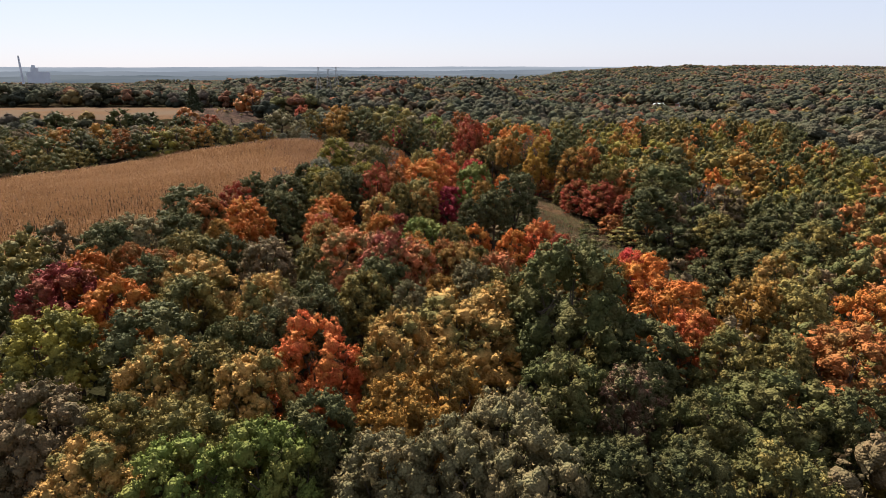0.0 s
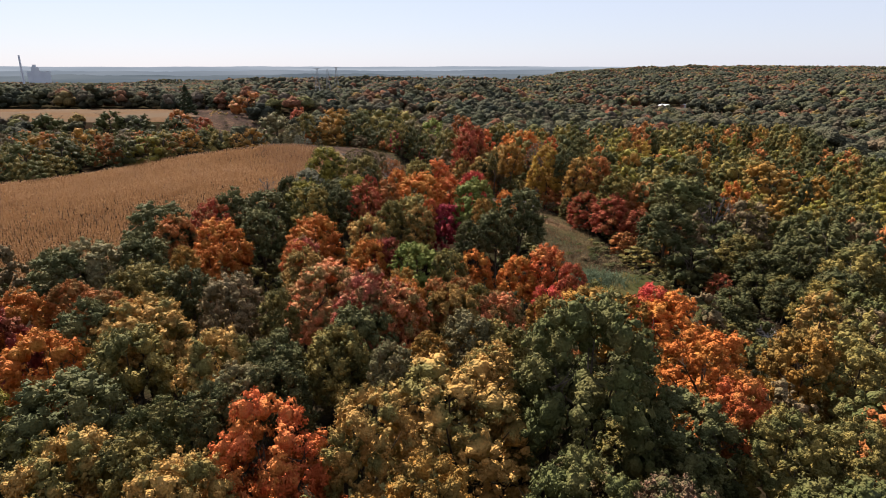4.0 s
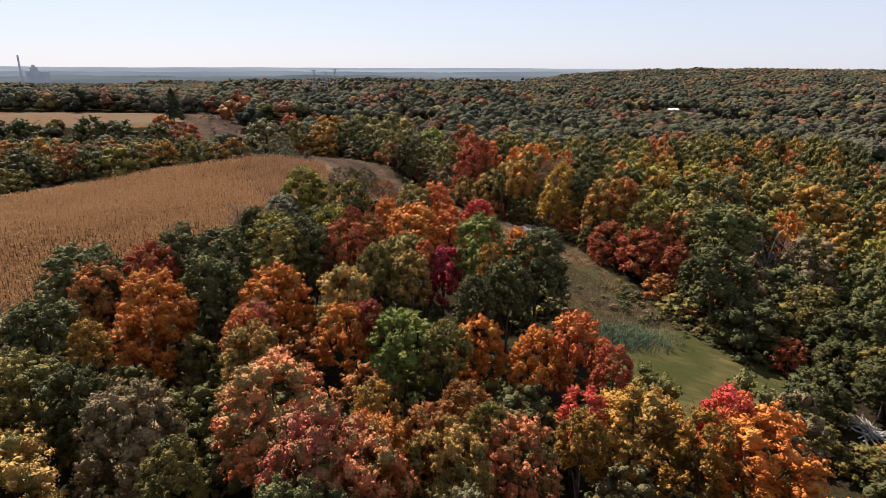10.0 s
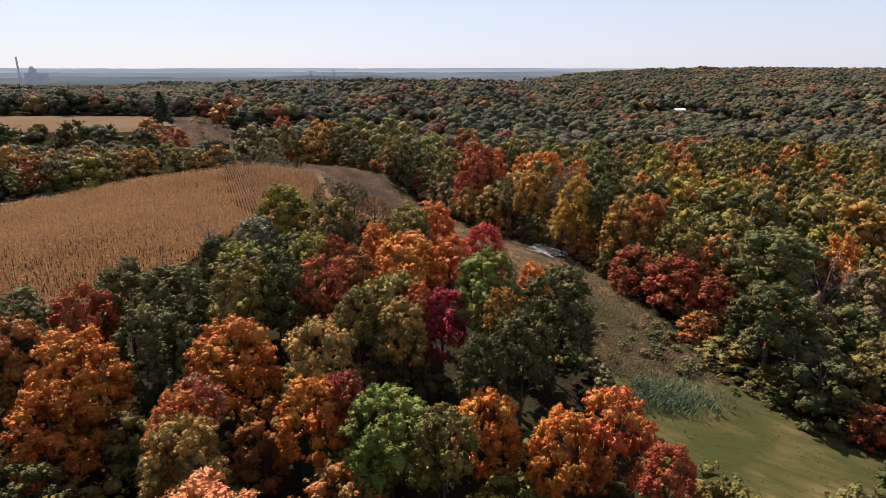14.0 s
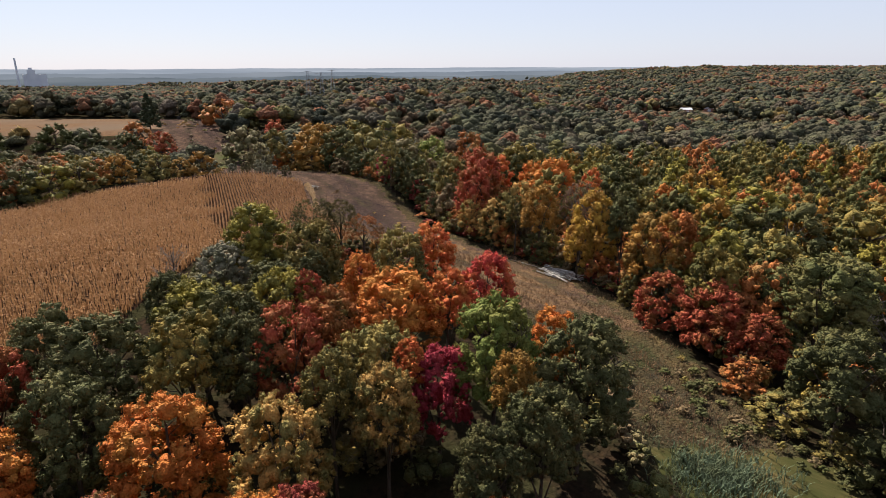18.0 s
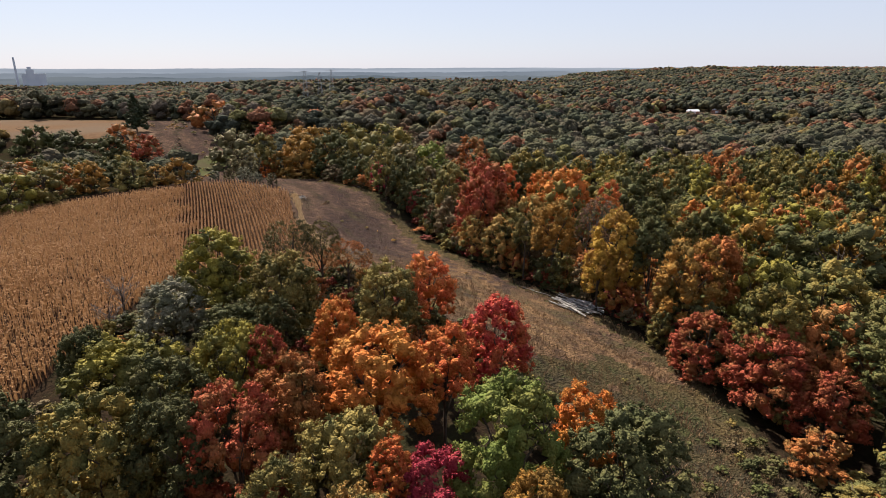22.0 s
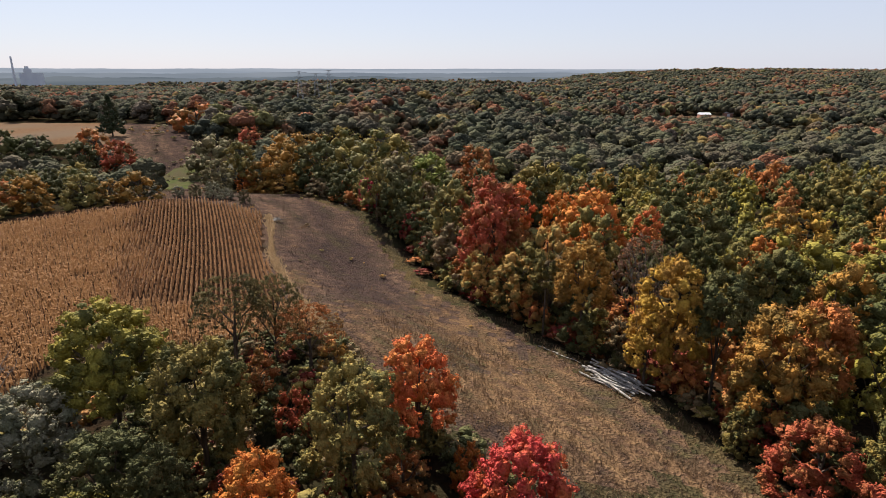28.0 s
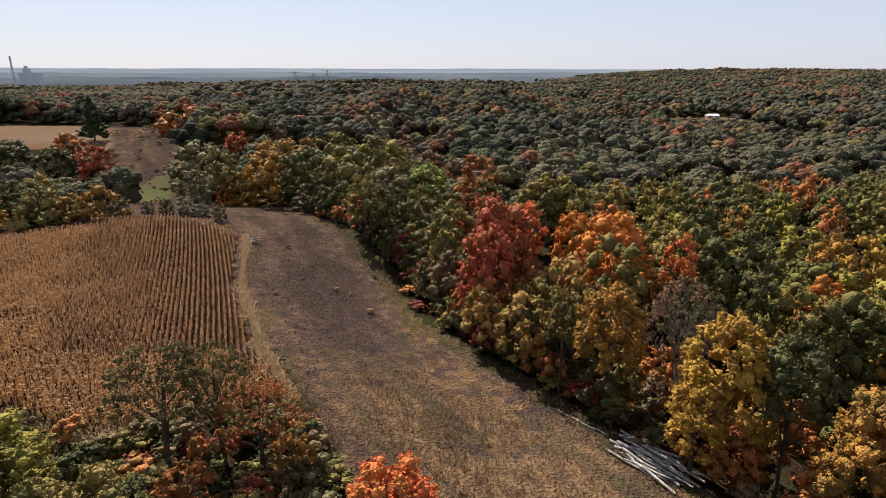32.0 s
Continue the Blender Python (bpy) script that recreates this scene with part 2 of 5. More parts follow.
def tube(points, radii, sides=6):
    """Vertices and faces of a round limb through the points, closed at its end."""
    points = [np.array(p, float) for p in points]
    verts, faces = [], []
    for i, (p, r) in enumerate(zip(points, radii)):
        way = points[min(i + 1, len(points) - 1)] - points[max(i - 1, 0)]
        way = way / (np.linalg.norm(way) + 1e-9)
        a = np.cross(way, (0.31, 0.87, 0.38) if abs(way[2]) > 0.8 else (0, 0, 1))
        a /= np.linalg.norm(a) + 1e-9
        b = np.cross(way, a)
        for k in range(sides):
            w = 2 * math.pi * k / sides
            verts.append(p + r * (math.cos(w) * a + math.sin(w) * b))
        if i:
            o = (i - 1) * sides
            faces += [[o + k, o + (k + 1) % sides, o + sides + (k + 1) % sides, o + sides + k] for k in range(sides)]
    faces.append([(len(points) - 1) * sides + k for k in range(sides)])
    return verts, faces


def joined(pieces):
    verts, faces = [], []
    for v, f in pieces:
        o = len(verts)
        verts += list(v)
        faces += [[i + o for i in q] for q in f]
    return verts, faces


# ---- trees: meshes are made once for a height of 16 m and a crown radius of 5 m ----
def boughs_of(rng, count, bottom, top, radius, small, low=-0.42):
    """Boughs of a crown, spread over an uneven dome: x, y, z, radius."""
    mid = bottom + (top - bottom) * 0.42
    up, down = top - mid, mid - bottom
    lobes = [(rng.integers(2, 5), rng.uniform(0, 6.3), rng.uniform(0.03, 0.08)) for _ in range(2)]
    out = []
    for i in range(count):
        u = low + (0.98 - low) * (i + rng.random()) / count
        w = i * 2.39996 + rng.uniform(-0.45, 0.45)
        flare = 1 + sum(a * math.sin(k * w + p) for k, p, a in lobes)
        s = math.sqrt(max(0.02, 1 - abs(u) ** 2.2)) * flare
        rc = radius * small * rng.uniform(0.75, 1.2)
        k = radius * s * rng.uniform(0.94, 1.05) - rc * 0.85 * s
        z = mid + u * (up - rc * 0.8 if u > 0 else down) * rng.uniform(0.9, 1.06)
        out.append((k * math.cos(w), k * math.sin(w), z, rc))
    out.append((0, 0, mid + 0.1 * up, radius * 0.40))
    return np.array(out)


def lumpy(rng, level, r, rough=0.07):
    """A ball with uneven bulges."""
    d = level[0]
    bulge = np.zeros(len(d))
    for _ in range(7):
        way = rng.normal(size=3)
        way /= np.linalg.norm(way)
        bulge += rough * np.sin(rng.uniform(3.5, 9) * (d @ way) + rng.uniform(0, 6.3))
    return d * (r * (0.95 + bulge + rng.uniform(-0.04, 0.04, len(d))))[:, None]


def leaf_quads(rng, p, n, length, tilt=0.5):
    """Pointed sprays of leaves at the points p with normals about n."""
    n = n + rng.normal(size=n.shape) * tilt
    n /= np.linalg.norm(n, axis=1)[:, None]
    a = np.cross(n, rng.normal(size=n.shape))
    a /= np.linalg.norm(a, axis=1)[:, None] + 1e-9
    b = np.cross(n, a)
    s = length * rng.uniform(0.6, 1.4, len(p))[:, None]
    k = rng.uniform(-0.5, 0.5, len(p))[:, None]
    leaf = np.stack([p - a * s * 0.5 + b * s * k * 0.5, p + b * s * 0.42, p + a * s * 0.55 - b * s * 0.25], axis=1)
    return leaf.reshape(-1, 3), np.arange(3 * len(p)).reshape(-1, 3).tolist()


def ball_points(count):
    """Even directions over a sphere."""
    k = np.arange(count) + 0.5
    z = 1 - 2 * k / count
    w = k * 2.39996
    return np.stack([np.sqrt(1 - z * z) * np.cos(w), np.sqrt(1 - z * z) * np.sin(w), z], 1)


def foliage(rng, clumps, tufts, leaves, length, core=True, tuft_core=True):
    """Vertices and faces of a crown: boughs that carry tufts, and tufts under a ragged coat of leaves."""
    verts, faces, o = [], [], 0
    spots = []
    way = ball_points(tufts)
    heart = clumps[:, :3].mean(axis=0)
    for i, (x, y, z, r) in enumerate(clumps):
        at = np.array((x, y, z))
        d = way + rng.normal(size=way.shape) * 0.22
        d /= np.linalg.norm(d, axis=1)[:, None]
        c = at + d * r * rng.uniform(0.72, 1.02, tufts)[:, None] * (1, 1, 0.9)
        gap = np.linalg.norm(c[:, None, :] - clumps[None, :, :3], axis=2) / clumps[None, :, 3]
        gap[:, i] = 9
        away = (d * (at - heart)).sum(axis=1) / (np.linalg.norm(at - heart) + 1e-6)
        keep = (gap.min(axis=1) > 0.8) & (d[:, 2] > -0.62) & ((away > -0.45) | (d[:, 2] > 0.3))
        rt = r * rng.uniform(0.26, 0.48, tufts)
        spots += [(*c[k], rt[k], *d[k]) for k in np.nonzero(keep)[0]]
        if core:
            v = lumpy(rng, ICO1, r * 0.76) + at
            verts.append(v)
            faces += (np.array(ICO1[1]) + o).tolist()
            o += len(v)
    tri = np.array(ICO1[1])
    if tuft_core:
        for x, y, z, r, dx, dy, dz in spots:
            v = lumpy(rng, ICO1, r * 0.70, 0.14) * (1, 1, 0.85) + (x, y, z)
            seen = (ICO1[0][tri].mean(axis=1) @ np.array((dx, dy, dz + 0.5))) > -0.25
            verts.append(v)
            faces += (tri[seen] + o).tolist()
            o += len(v)
    s = np.repeat(np.array(spots), leaves, axis=0)
    d = rng.normal(size=(len(s), 3)) + s[:, 4:7] * 1.1 + (0, 0, 0.25)
    d /= np.linalg.norm(d, axis=1)[:, None]
    p = s[:, :3] + d * s[:, 3:4] * rng.uniform(0.72, 1.2, (len(s), 1)) * (1, 1, 0.85)
    v, f = leaf_quads(rng, p, d + (0, 0, 0.3), length, 0.55)
    verts.append(v)
    faces += [[i + o for i in q] for q in f]
    return np.concatenate(verts), faces


def crown_mesh(name, seed, boughs=24, tufts=16, leaves=18, length=0.27, bottom=5.0, top=16.0, radius=5.0, small=0.30, core=True, tuft_core=True, low=-0.42):
    rng = np.random.default_rng(seed)
    clumps = boughs_of(rng, boughs, bottom, top, radius, small, low)
    return mesh_of(name, *foliage(rng, clumps, tufts, leaves, length, core, tuft_core), LEAF["green"], True)


def limbs_of(rng, top, radius, count, base, thick=0.16, fork=2):
    pieces = []
    for i in range(count):
        w = i * 2.4 + rng.uniform(-0.4, 0.4)
        z0 = base + (top - base) * 0.55 * i / count
        reach = radius * rng.uniform(0.55, 0.9)
        rise = (top - z0) * rng.uniform(0.45, 0.85)
        e = np.array([math.cos(w) * reach, math.sin(w) * reach, z0 + rise])
        m = np.array([math.cos(w) * reach * 0.4, math.sin(w) * reach * 0.4, z0 + rise * 0.45])
        pieces.append(tube([(0, 0, z0), m, e], [thick, thick * 0.6, 0.025], 5))
        for _ in range(fork):
            k = rng.uniform(0.35, 0.9)
            s = m + (e - m) * k
            f = s + np.array([rng.uniform(-1, 1), rng.uniform(-1, 1), rng.uniform(0.4, 1.3)]) * radius * 0.28
            pieces.append(tube([s, (s + f) / 2 + rng.normal(size=3) * 0.1, f], [thick * 0.4, thick * 0.25, 0.015], 4))
    return pieces


def trunk_mesh(name, seed, top=13.0, thick=0.26, mat=None):
    rng = np.random.default_rng(seed)
    lean = rng.normal(size=2) * 0.35
    pts = [(lean[0] * k * k, lean[1] * k * k, -1.2 + (top + 1.2) * k) for k in (0, 0.08, 0.3, 0.6, 1)]
    return mesh_of(name, *tube(pts, [thick * 1.6, thick * 1.15, thick, thick * 0.7, 0.05], 7), mat or BARK)


CROWN = {
    "round": [crown_mesh("crown_round", 10 + i, 40, 15, 21, 0.205, bottom=3.4, small=0.235) for i in range(4)],
    "tall": [crown_mesh("crown_tall", 20 + i, 42, 15, 21, 0.205, bottom=2.6, small=0.225, low=-0.6) for i in range(3)],
    "broad": [crown_mesh("crown_broad", 30 + i, 36, 16, 21, 0.205, bottom=4.0, small=0.25) for i in range(3)],
    "feather": [crown_mesh("crown_feather", 40 + i, 44, 13, 22, 0.205, bottom=3.0, small=0.21) for i in range(2)],
    "plain": [crown_mesh("crown_plain", 50 + i, 24, 10, 10, 0.34, bottom=2.4, small=0.28, low=-0.6) for i in range(5)],
    "fill": [crown_mesh("crown_fill", 55 + i, 13, 8, 6, 0.62, bottom=2.5, small=0.35, low=-0.6) for i in range(4)],
    "sparse": [crown_mesh("crown_sparse", 60 + i, 30, 10, 42, 0.26, bottom=5.4, small=0.22, core=False, tuft_core=False, low=-0.1) for i in range(2)],
    "shrub": [crown_mesh("crown_shrub", 70 + i, 6, 6, 6, 1.0, bottom=4.5, small=0.46, low=-0.2, tuft_core=False) for i in range(3)],
}
TRUNK = [trunk_mesh("trunk", 80 + i) for i in range(3)]
def limb_set(seed, top, radius, count, base, thick, fork, mat):
    rng = np.random.default_rng(seed)
    every = limbs_of(rng, top, radius, count, base, thick, fork)
    return [mesh_of("limb", *joined(every[i * (fork + 1):(i + 1) * (fork + 1)]), mat) for i in range(count)]


BOUGHS = [limb_set(90 + i, 14.5, 4.6, 5, 4.2, 0.16, 3, BARK) for i in range(3)]
BARE_BOUGHS = [limb_set(95 + i, 16, 5.0, 14, 3.0, 0.14, 9, PALE_BARK) for i in range(2)]
WORDS = {
    "orange": "maple with bright orange autumn leaves", "orangered": "maple with orange-red autumn leaves",
    "salmon": "oak turning salmon-orange over dull green", "rose": "oak turning rosy red over dull green",
    "red": "maple with deep red autumn leaves", "scarlet": "small maple with scarlet autumn leaves",
    "crimson": "maple with dark crimson autumn leaves", "maroon": "low tree with dark maroon autumn leaves",
    "rust": "oak with rust-brown autumn leaves", "gold": "tree with golden-orange autumn leaves",
    "yellow": "maple with bright yellow autumn leaves", "lime": "tree with yellow-green early autumn leaves",
    "goldgreen": "tree with green leaves turning gold", "tan": "oak with tan tips over olive leaves", "brown": "tree with dull brownish-green leaves",
    "olive": "tree with olive-green leaves starting to turn", "leaf": "tree with fresh green feathery leaves",
    "green": "broad tree with green summer leaves", "dark": "dense tree with dark green leaves",
    "silver": "tree with silvery grey-green leaves", "sage": "tree with greyish-green leaves", "mauve": "tree with pink patches among green leaves",
    "thin": "thin-leaved tree with dark limbs showing", "thinrust": "sparse rusty tree with dark limbs showing",
    "bare": "leafless grey tree with many fine twigs", "baremauve": "half-bare tree with mauve-grey twigs",
}
tree_count = 0
PLACED = []  # trees so far: x, y, crown radius


def crown_scale(tall, s):
    """How far the crown mesh is stretched upwards for a tree of that height."""
    return s * min(max((0.66 if tall > 17 else 0.76) * tall / (11 * s), 0.92), 1.22) if tall >= 6.6 else tall / 11.8


def tree(x, y, tall, radius, hue, plain=False):
    """One tree on the ground at x, y: trunk, limbs and crown under one empty."""
    global tree_count
    tree_count += 1
    k = tree_count
    PLACED.append((x, y, radius))
    ob = new("shrub" if tall < 6.6 else "tree")
    words = WORDS[hue] if tall >= 6.6 else WORDS[hue].replace("maple", "shrub").replace("oak", "shrub").replace("low tree", "shrub").replace("tree", "shrub")
    tagged(ob, words + (" on the wooded slope" if tall >= 6.6 else " at the wood's edge"), "shrub" if tall < 6.6 else "tree", "autumn trees")
    ob.matrix_world = pose(x, y, ground_z(x, y) - 0.05, 0, 0, k * 137.5)
    bare = hue in ("bare", "baremauve")
    s = radius / 5
    up = crown_scale(tall, s) if "thin" not in hue else 0.74 * tall / 11
    wood = Matrix.Diagonal((0.4 + 0.6 * s, 0.4 + 0.6 * s, tall / 16, 1))
    put("trunk", TRUNK[k % 3], ob).matrix_local = wood
    for me in BARE_BOUGHS[k % 2] if bare else BOUGHS[k % 3]:
        put("limb", me, ob).matrix_local = Matrix.Diagonal((s, s, tall / 16, 1))
    if hue == "bare":
        return ob
    if hue in ("thin", "thinrust", "baremauve"):
        shape = CROWN["sparse"]
    elif plain or tall < 6.6:
        shape = CROWN["plain"]
    elif hue == "leaf":
        shape = CROWN["feather"]
    elif hue in ("orange", "red", "orangered", "crimson", "gold", "yellow", "scarlet"):
        shape = CROWN["tall"] + CROWN["round"]
    else:
        shape = CROWN["round"] + CROWN["broad"]
    crown = put("crown", shape[k % len(shape)], ob)
    crown.matrix_local = Matrix.Translation((0, 0, tall - 16 * up)) @ Matrix.Diagonal((s, s, up, 1))
    crown.material_slots[0].link = "OBJECT"
    crown.material_slots[0].material = LEAF[{"thin": "dusk", "thinrust": "rust", "baremauve": "mauve"}.get(hue, hue)]
    return ob


# ---- ground ----
def steps(near, fine, ratio, far):
    out, s = [0.0], fine
    while out[-1] < far:
        out.append(out[-1] + s)
        if out[-1] > near:
            s *= ratio
    return out


def build_ground():
    right = steps(110, 1.5, 1.09, 4900)
    left = steps(170, 1.7, 1.10, 4900)
    xs = np.array([-v for v in left[:0:-1]] + right)
    ys = np.array([90 - v for v in steps(100, 3.0, 1.25, 2500)[:0:-1]] + [90 + v for v in steps(215, 1.5, 1.06, 4900)])
    X, Y = np.meshgrid(xs, ys)
    Z = height(X, Y)
    verts = np.stack([X, Y, Z], axis=2).reshape(-1, 3)
    w = len(xs)
    faces, kinds = [], []
    names = ["wood", "grass", "lawn", "corn", "meadow", "crest", "rank"]
    rng = np.random.default_rng(3)
    for j in range(len(ys) - 1):
        for i in range(w - 1):
            faces.append([j * w + i, j * w + i + 1, (j + 1) * w + i + 1, (j + 1) * w + i])
            cx, cy = (xs[i] + xs[i + 1]) / 2, (ys[j] + ys[j + 1]) / 2
            if -640 < cx < 90 and 60 < cy < 480:
                kind = zone(cx + rng.normal() * 0.3, cy + rng.normal() * 0.3)
                crest = kind == "grass" and cy > 216 + 34 * noise.noise(Vector((cx / 15, cy / 15, 2))) + 0.35 * cx + rng.normal() * 9
                low = kind == "grass" and cy < 300 and (cy < 166 + 14 * noise.noise(Vector((cx / 11, cy / 11, 7))) or cx > np.interp(cy, EDGE_Y, EDGE_X) - 2.5 - 2 * rng.random())
                kinds.append(7 if low else 5 if crest else names.index(kind))
            else:
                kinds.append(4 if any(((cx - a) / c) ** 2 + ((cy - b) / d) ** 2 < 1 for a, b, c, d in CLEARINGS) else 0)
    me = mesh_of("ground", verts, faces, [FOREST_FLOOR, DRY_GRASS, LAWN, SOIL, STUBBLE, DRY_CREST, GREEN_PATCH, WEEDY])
    me.polygons.foreach_set("material_index", kinds)
    me.polygons.foreach_set("use_smooth", [True] * len(faces))
    return tagged(new("ground", me), "rolling ground of leaf litter, dry grass and soil", "ground", kind="structure")


build_ground()


# ---- the singled-out trees: place, height, crown radius, foliage ----
tree(14.5, 222.0, 22.5, 4.5, "tan", True)
tree(9.5, 225.0, 20.4, 3.7, "rust", True)
tree(-34.1, 166.0, 16.2, 5.4, "lime")
tree(-23.7, 162.0, 15.4, 4.7, "olive")
tree(-28.0, 180.0, 12.6, 4.8, "thin")
tree(-18.6, 179.0, 9.6, 4.0, "thinrust")
tree(-23.4, 181.5, 12.2, 3.8, "thin")
tree(-18.5, 131.5, 17.9, 4.3, "red")
tree(-2.0, 127.5, 15.9, 3.5, "crimson")
tree(3.8, 130.0, 20.4, 4.9, "leaf")
tree(3.9, 152.6, 14.2, 4.2, "scarlet")
tree(-7.9, 140.0, 17.7, 5.6, "orange")
tree(-4.8, 166.5, 12.8, 3.7, "orangered")
tree(-9.5, 159.5, 14.6, 4.3, "olive")
tree(-28.6, 128.5, 18.3, 4.9, "goldgreen")
tree(11.0, 135.0, 16.4, 3.2, "orange")
tree(13.0, 128.5, 18.6, 5.2, "dark")
tree(10.5, 217.0, 17.0, 3.9, "olive", True)
tree(14.0, 213.0, 15.6, 3.4, "brown", True)
tree(8.0, 221.0, 15.2, 3.2, "gold", True)
tree(26.9, 190.5, 20.2, 4.9, "yellow")
tree(23.5, 189.0, 12.6, 3.2, "yellow")
tree(35.0, 178.0, 19.5, 5.2, "gold")
tree(40.0, 160.0, 13.0, 5.6, "red")
tree(44.0, 154.0, 12.1, 4.3, "red")
tree(5.1, 230.0, 29.3, 5.4, "red", True)
tree(2.6, 224.0, 22.4, 4.9, "red", True)
tree(24.2, 233.0, 26.6, 7.0, "orange", True)
tree(12.0, 58.5, 25.4, 6.4, "green")
tree(27.4, 70.5, 16.8, 5.6, "orange")
tree(3.3, 109.4, 13.4, 3.8, "orange")
tree(10.3, 105.4, 13.5, 3.4, "orange")
tree(-8.8, 73.0, 22.4, 4.3, "rose")
tree(-41.5, 113.0, 17.6, 4.9, "orange")
tree(-41.0, 107.0, 14.3, 4.5, "orange")
tree(-37.0, 158.0, 12.3, 4.3, "silver")
tree(-28.0, 155.0, 11.5, 4.3, "dark")
tree(-59.7, 302.4, 17.6, 7.0, "gold", True)
tree(-66.9, 302.1, 11.0, 5.8, "gold", True)
tree(-72.2, 302.1, 8.0, 3.7, "orange", True)
tree(-77.0, 387.1, 16.9, 12.6, "gold", True)
tree(-63.8, 373.3, 17.0, 10.7, "dark", True)
tree(-62.5, 398.5, 17.0, 13.1, "goldgreen", True)
tree(-49.0, 368.3, 16.9, 9.1, "lime", True)
tree(-24.2, 264.3, 15.9, 4.3, "olive", True)
tree(-30.9, 351.7, 17.0, 12.2, "sage", True)
tree(-27.1, 269.7, 10.4, 3.0, "crimson", True)
tree(-20.1, 348.2, 17.0, 8.4, "lime", True)
tree(-16.8, 295.3, 11.0, 5.5, "maroon", True)
tree(-45.8, 291.2, 6.0, 4.5, "brown", True)
tree(-61.5, 302.0, 5.6, 5.1, "tan", True)
tree(-106.0, 358.9, 17.0, 13.9, "sage", True)
tree(17.1, 280.8, 18.2, 8.1, "goldgreen", True)
tree(26.3, 269.9, 17.0, 5.3, "olive", True)
tree(3.0, 247.0, 26.4, 7.0, "red", True)
tree(10.1, 246.3, 25.7, 4.4, "orangered", True)
tree(19.8, 246.0, 23.5, 4.4, "orange", True)
tree(27.0, 247.1, 22.8, 6.3, "orange", True)
tree(22.5, 224.8, 24.6, 6.2, "olive", True)
tree(41.0, 251.8, 19.3, 5.9, "lime", True)
tree(17.2, 201.5, 18.7, 4.3, "gold")
tree(7.6, 212.9, 12.7, 4.1, "tan", True)
tree(12.2, 207.2, 15.0, 2.6, "olive", True)
tree(37.9, 229.1, 24.3, 5.8, "dark", True)
tree(45.4, 231.9, 22.7, 7.1, "green", True)
tree(38.3, 210.2, 24.4, 3.0, "green", True)
tree(46.7, 210.1, 23.4, 3.0, "orange", True)
tree(60.4, 241.0, 20.4, 5.3, "lime", True)
tree(60.5, 232.4, 20.5, 4.9, "gold", True)
tree(67.3, 234.5, 19.6, 5.5, "yellow", True)
tree(51.1, 220.3, 22.5, 5.8, "green", True)
tree(47.3, 204.6, 23.3, 4.8, "green", True)
tree(57.9, 210.1, 22.0, 8.0, "lime", True)
tree(53.9, 199.8, 22.2, 5.5, "gold", True)
tree(49.3, 214.6, 23.0, 7.6, "lime", True)
tree(45.8, 176.0, 23.6, 5.3, "lime", True)
tree(54.6, 175.3, 22.5, 7.2, "goldgreen", True)
tree(59.5, 197.6, 21.8, 7.2, "green", True)
tree(69.5, 197.5, 21.2, 8.9, "dark", True)
tree(78.0, 205.5, 20.3, 5.1, "gold", True)
tree(72.7, 214.6, 20.3, 6.9, "lime", True)
tree(41.2, 164.3, 18.3, 4.7, "goldgreen")
tree(47.1, 160.7, 20.7, 4.9, "rust", True)
tree(34.8, 168.3, 9.7, 4.9, "red")
tree(5.7, 80.6, 16.6, 3.7, "salmon")
tree(-1.7, 77.1, 19.5, 2.2, "rust")
tree(1.3, 86.2, 16.5, 2.7, "rust")
tree(-0.1, 75.3, 19.5, 3.2, "tan")
tree(-5.4, 74.2, 20.8, 2.7, "orange")
tree(18.5, 90.4, 13.9, 5.4, "gold")
tree(-24.5, 105.0, 16.7, 2.3, "rose")
tree(3.2, 82.0, 17.0, 2.0, "goldgreen")
tree(-49.8, 68.6, 18.6, 5.3, "maroon")
tree(-40.3, 64.4, 18.8, 4.6, "orange")
tree(-34.8, 73.2, 18.8, 5.6, "tan")
tree(-50.3, 75.0, 18.3, 4.0, "orange")
tree(-19.0, 33.4, 18.5, 4.1, "leaf")
tree(-13.7, 35.7, 18.7, 4.6, "leaf")
tree(-13.6, 50.6, 19.6, 5.0, "orangered")
tree(-17.6, 44.9, 18.7, 4.2, "tan")
tree(-27.1, 47.4, 18.4, 4.7, "tan")
tree(-41.4, 54.1, 18.8, 5.4, "lime")
tree(-33.1, 40.3, 18.0, 4.6, "brown")
tree(-25.2, 33.4, 18.0, 3.5, "tan")
tree(-26.1, 38.4, 18.2, 2.9, "olive")
tree(-31.9, 55.7, 18.7, 5.7, "dark")
tree(-21.9, 47.1, 18.6, 3.2, "olive")
tree(-20.4, 38.1, 18.5, 3.9, "olive")
tree(-22.1, 51.6, 18.7, 2.8, "green")
tree(-18.7, 53.1, 19.1, 2.6, "dark")
tree(-5.2, 41.2, 19.1, 2.8, "gold")
tree(-0.8, 45.0, 19.3, 3.6, "gold")
tree(-3.6, 38.3, 18.8, 2.9, "gold")
tree(-5.9, 52.7, 19.7, 3.8, "tan")
tree(0.7, 57.5, 19.9, 6.8, "tan")
tree(9.3, 46.2, 18.8, 4.8, "green")
tree(3.9, 39.3, 18.9, 3.9, "sage")
tree(14.9, 45.1, 18.4, 3.0, "mauve")
tree(19.9, 56.8, 17.2, 5.1, "dark")
tree(43.0, 70.1, 16.3, 4.9, "olive")
tree(51.9, 71.0, 16.4, 4.1, "orange", True)
tree(40.7, 55.8, 16.6, 6.0, "rust")
tree(27.9, 44.7, 17.1, 5.5, "green")
tree(27.8, 54.8, 16.7, 3.6, "olive")
tree(32.7, 53.6, 16.5, 2.9, "olive")
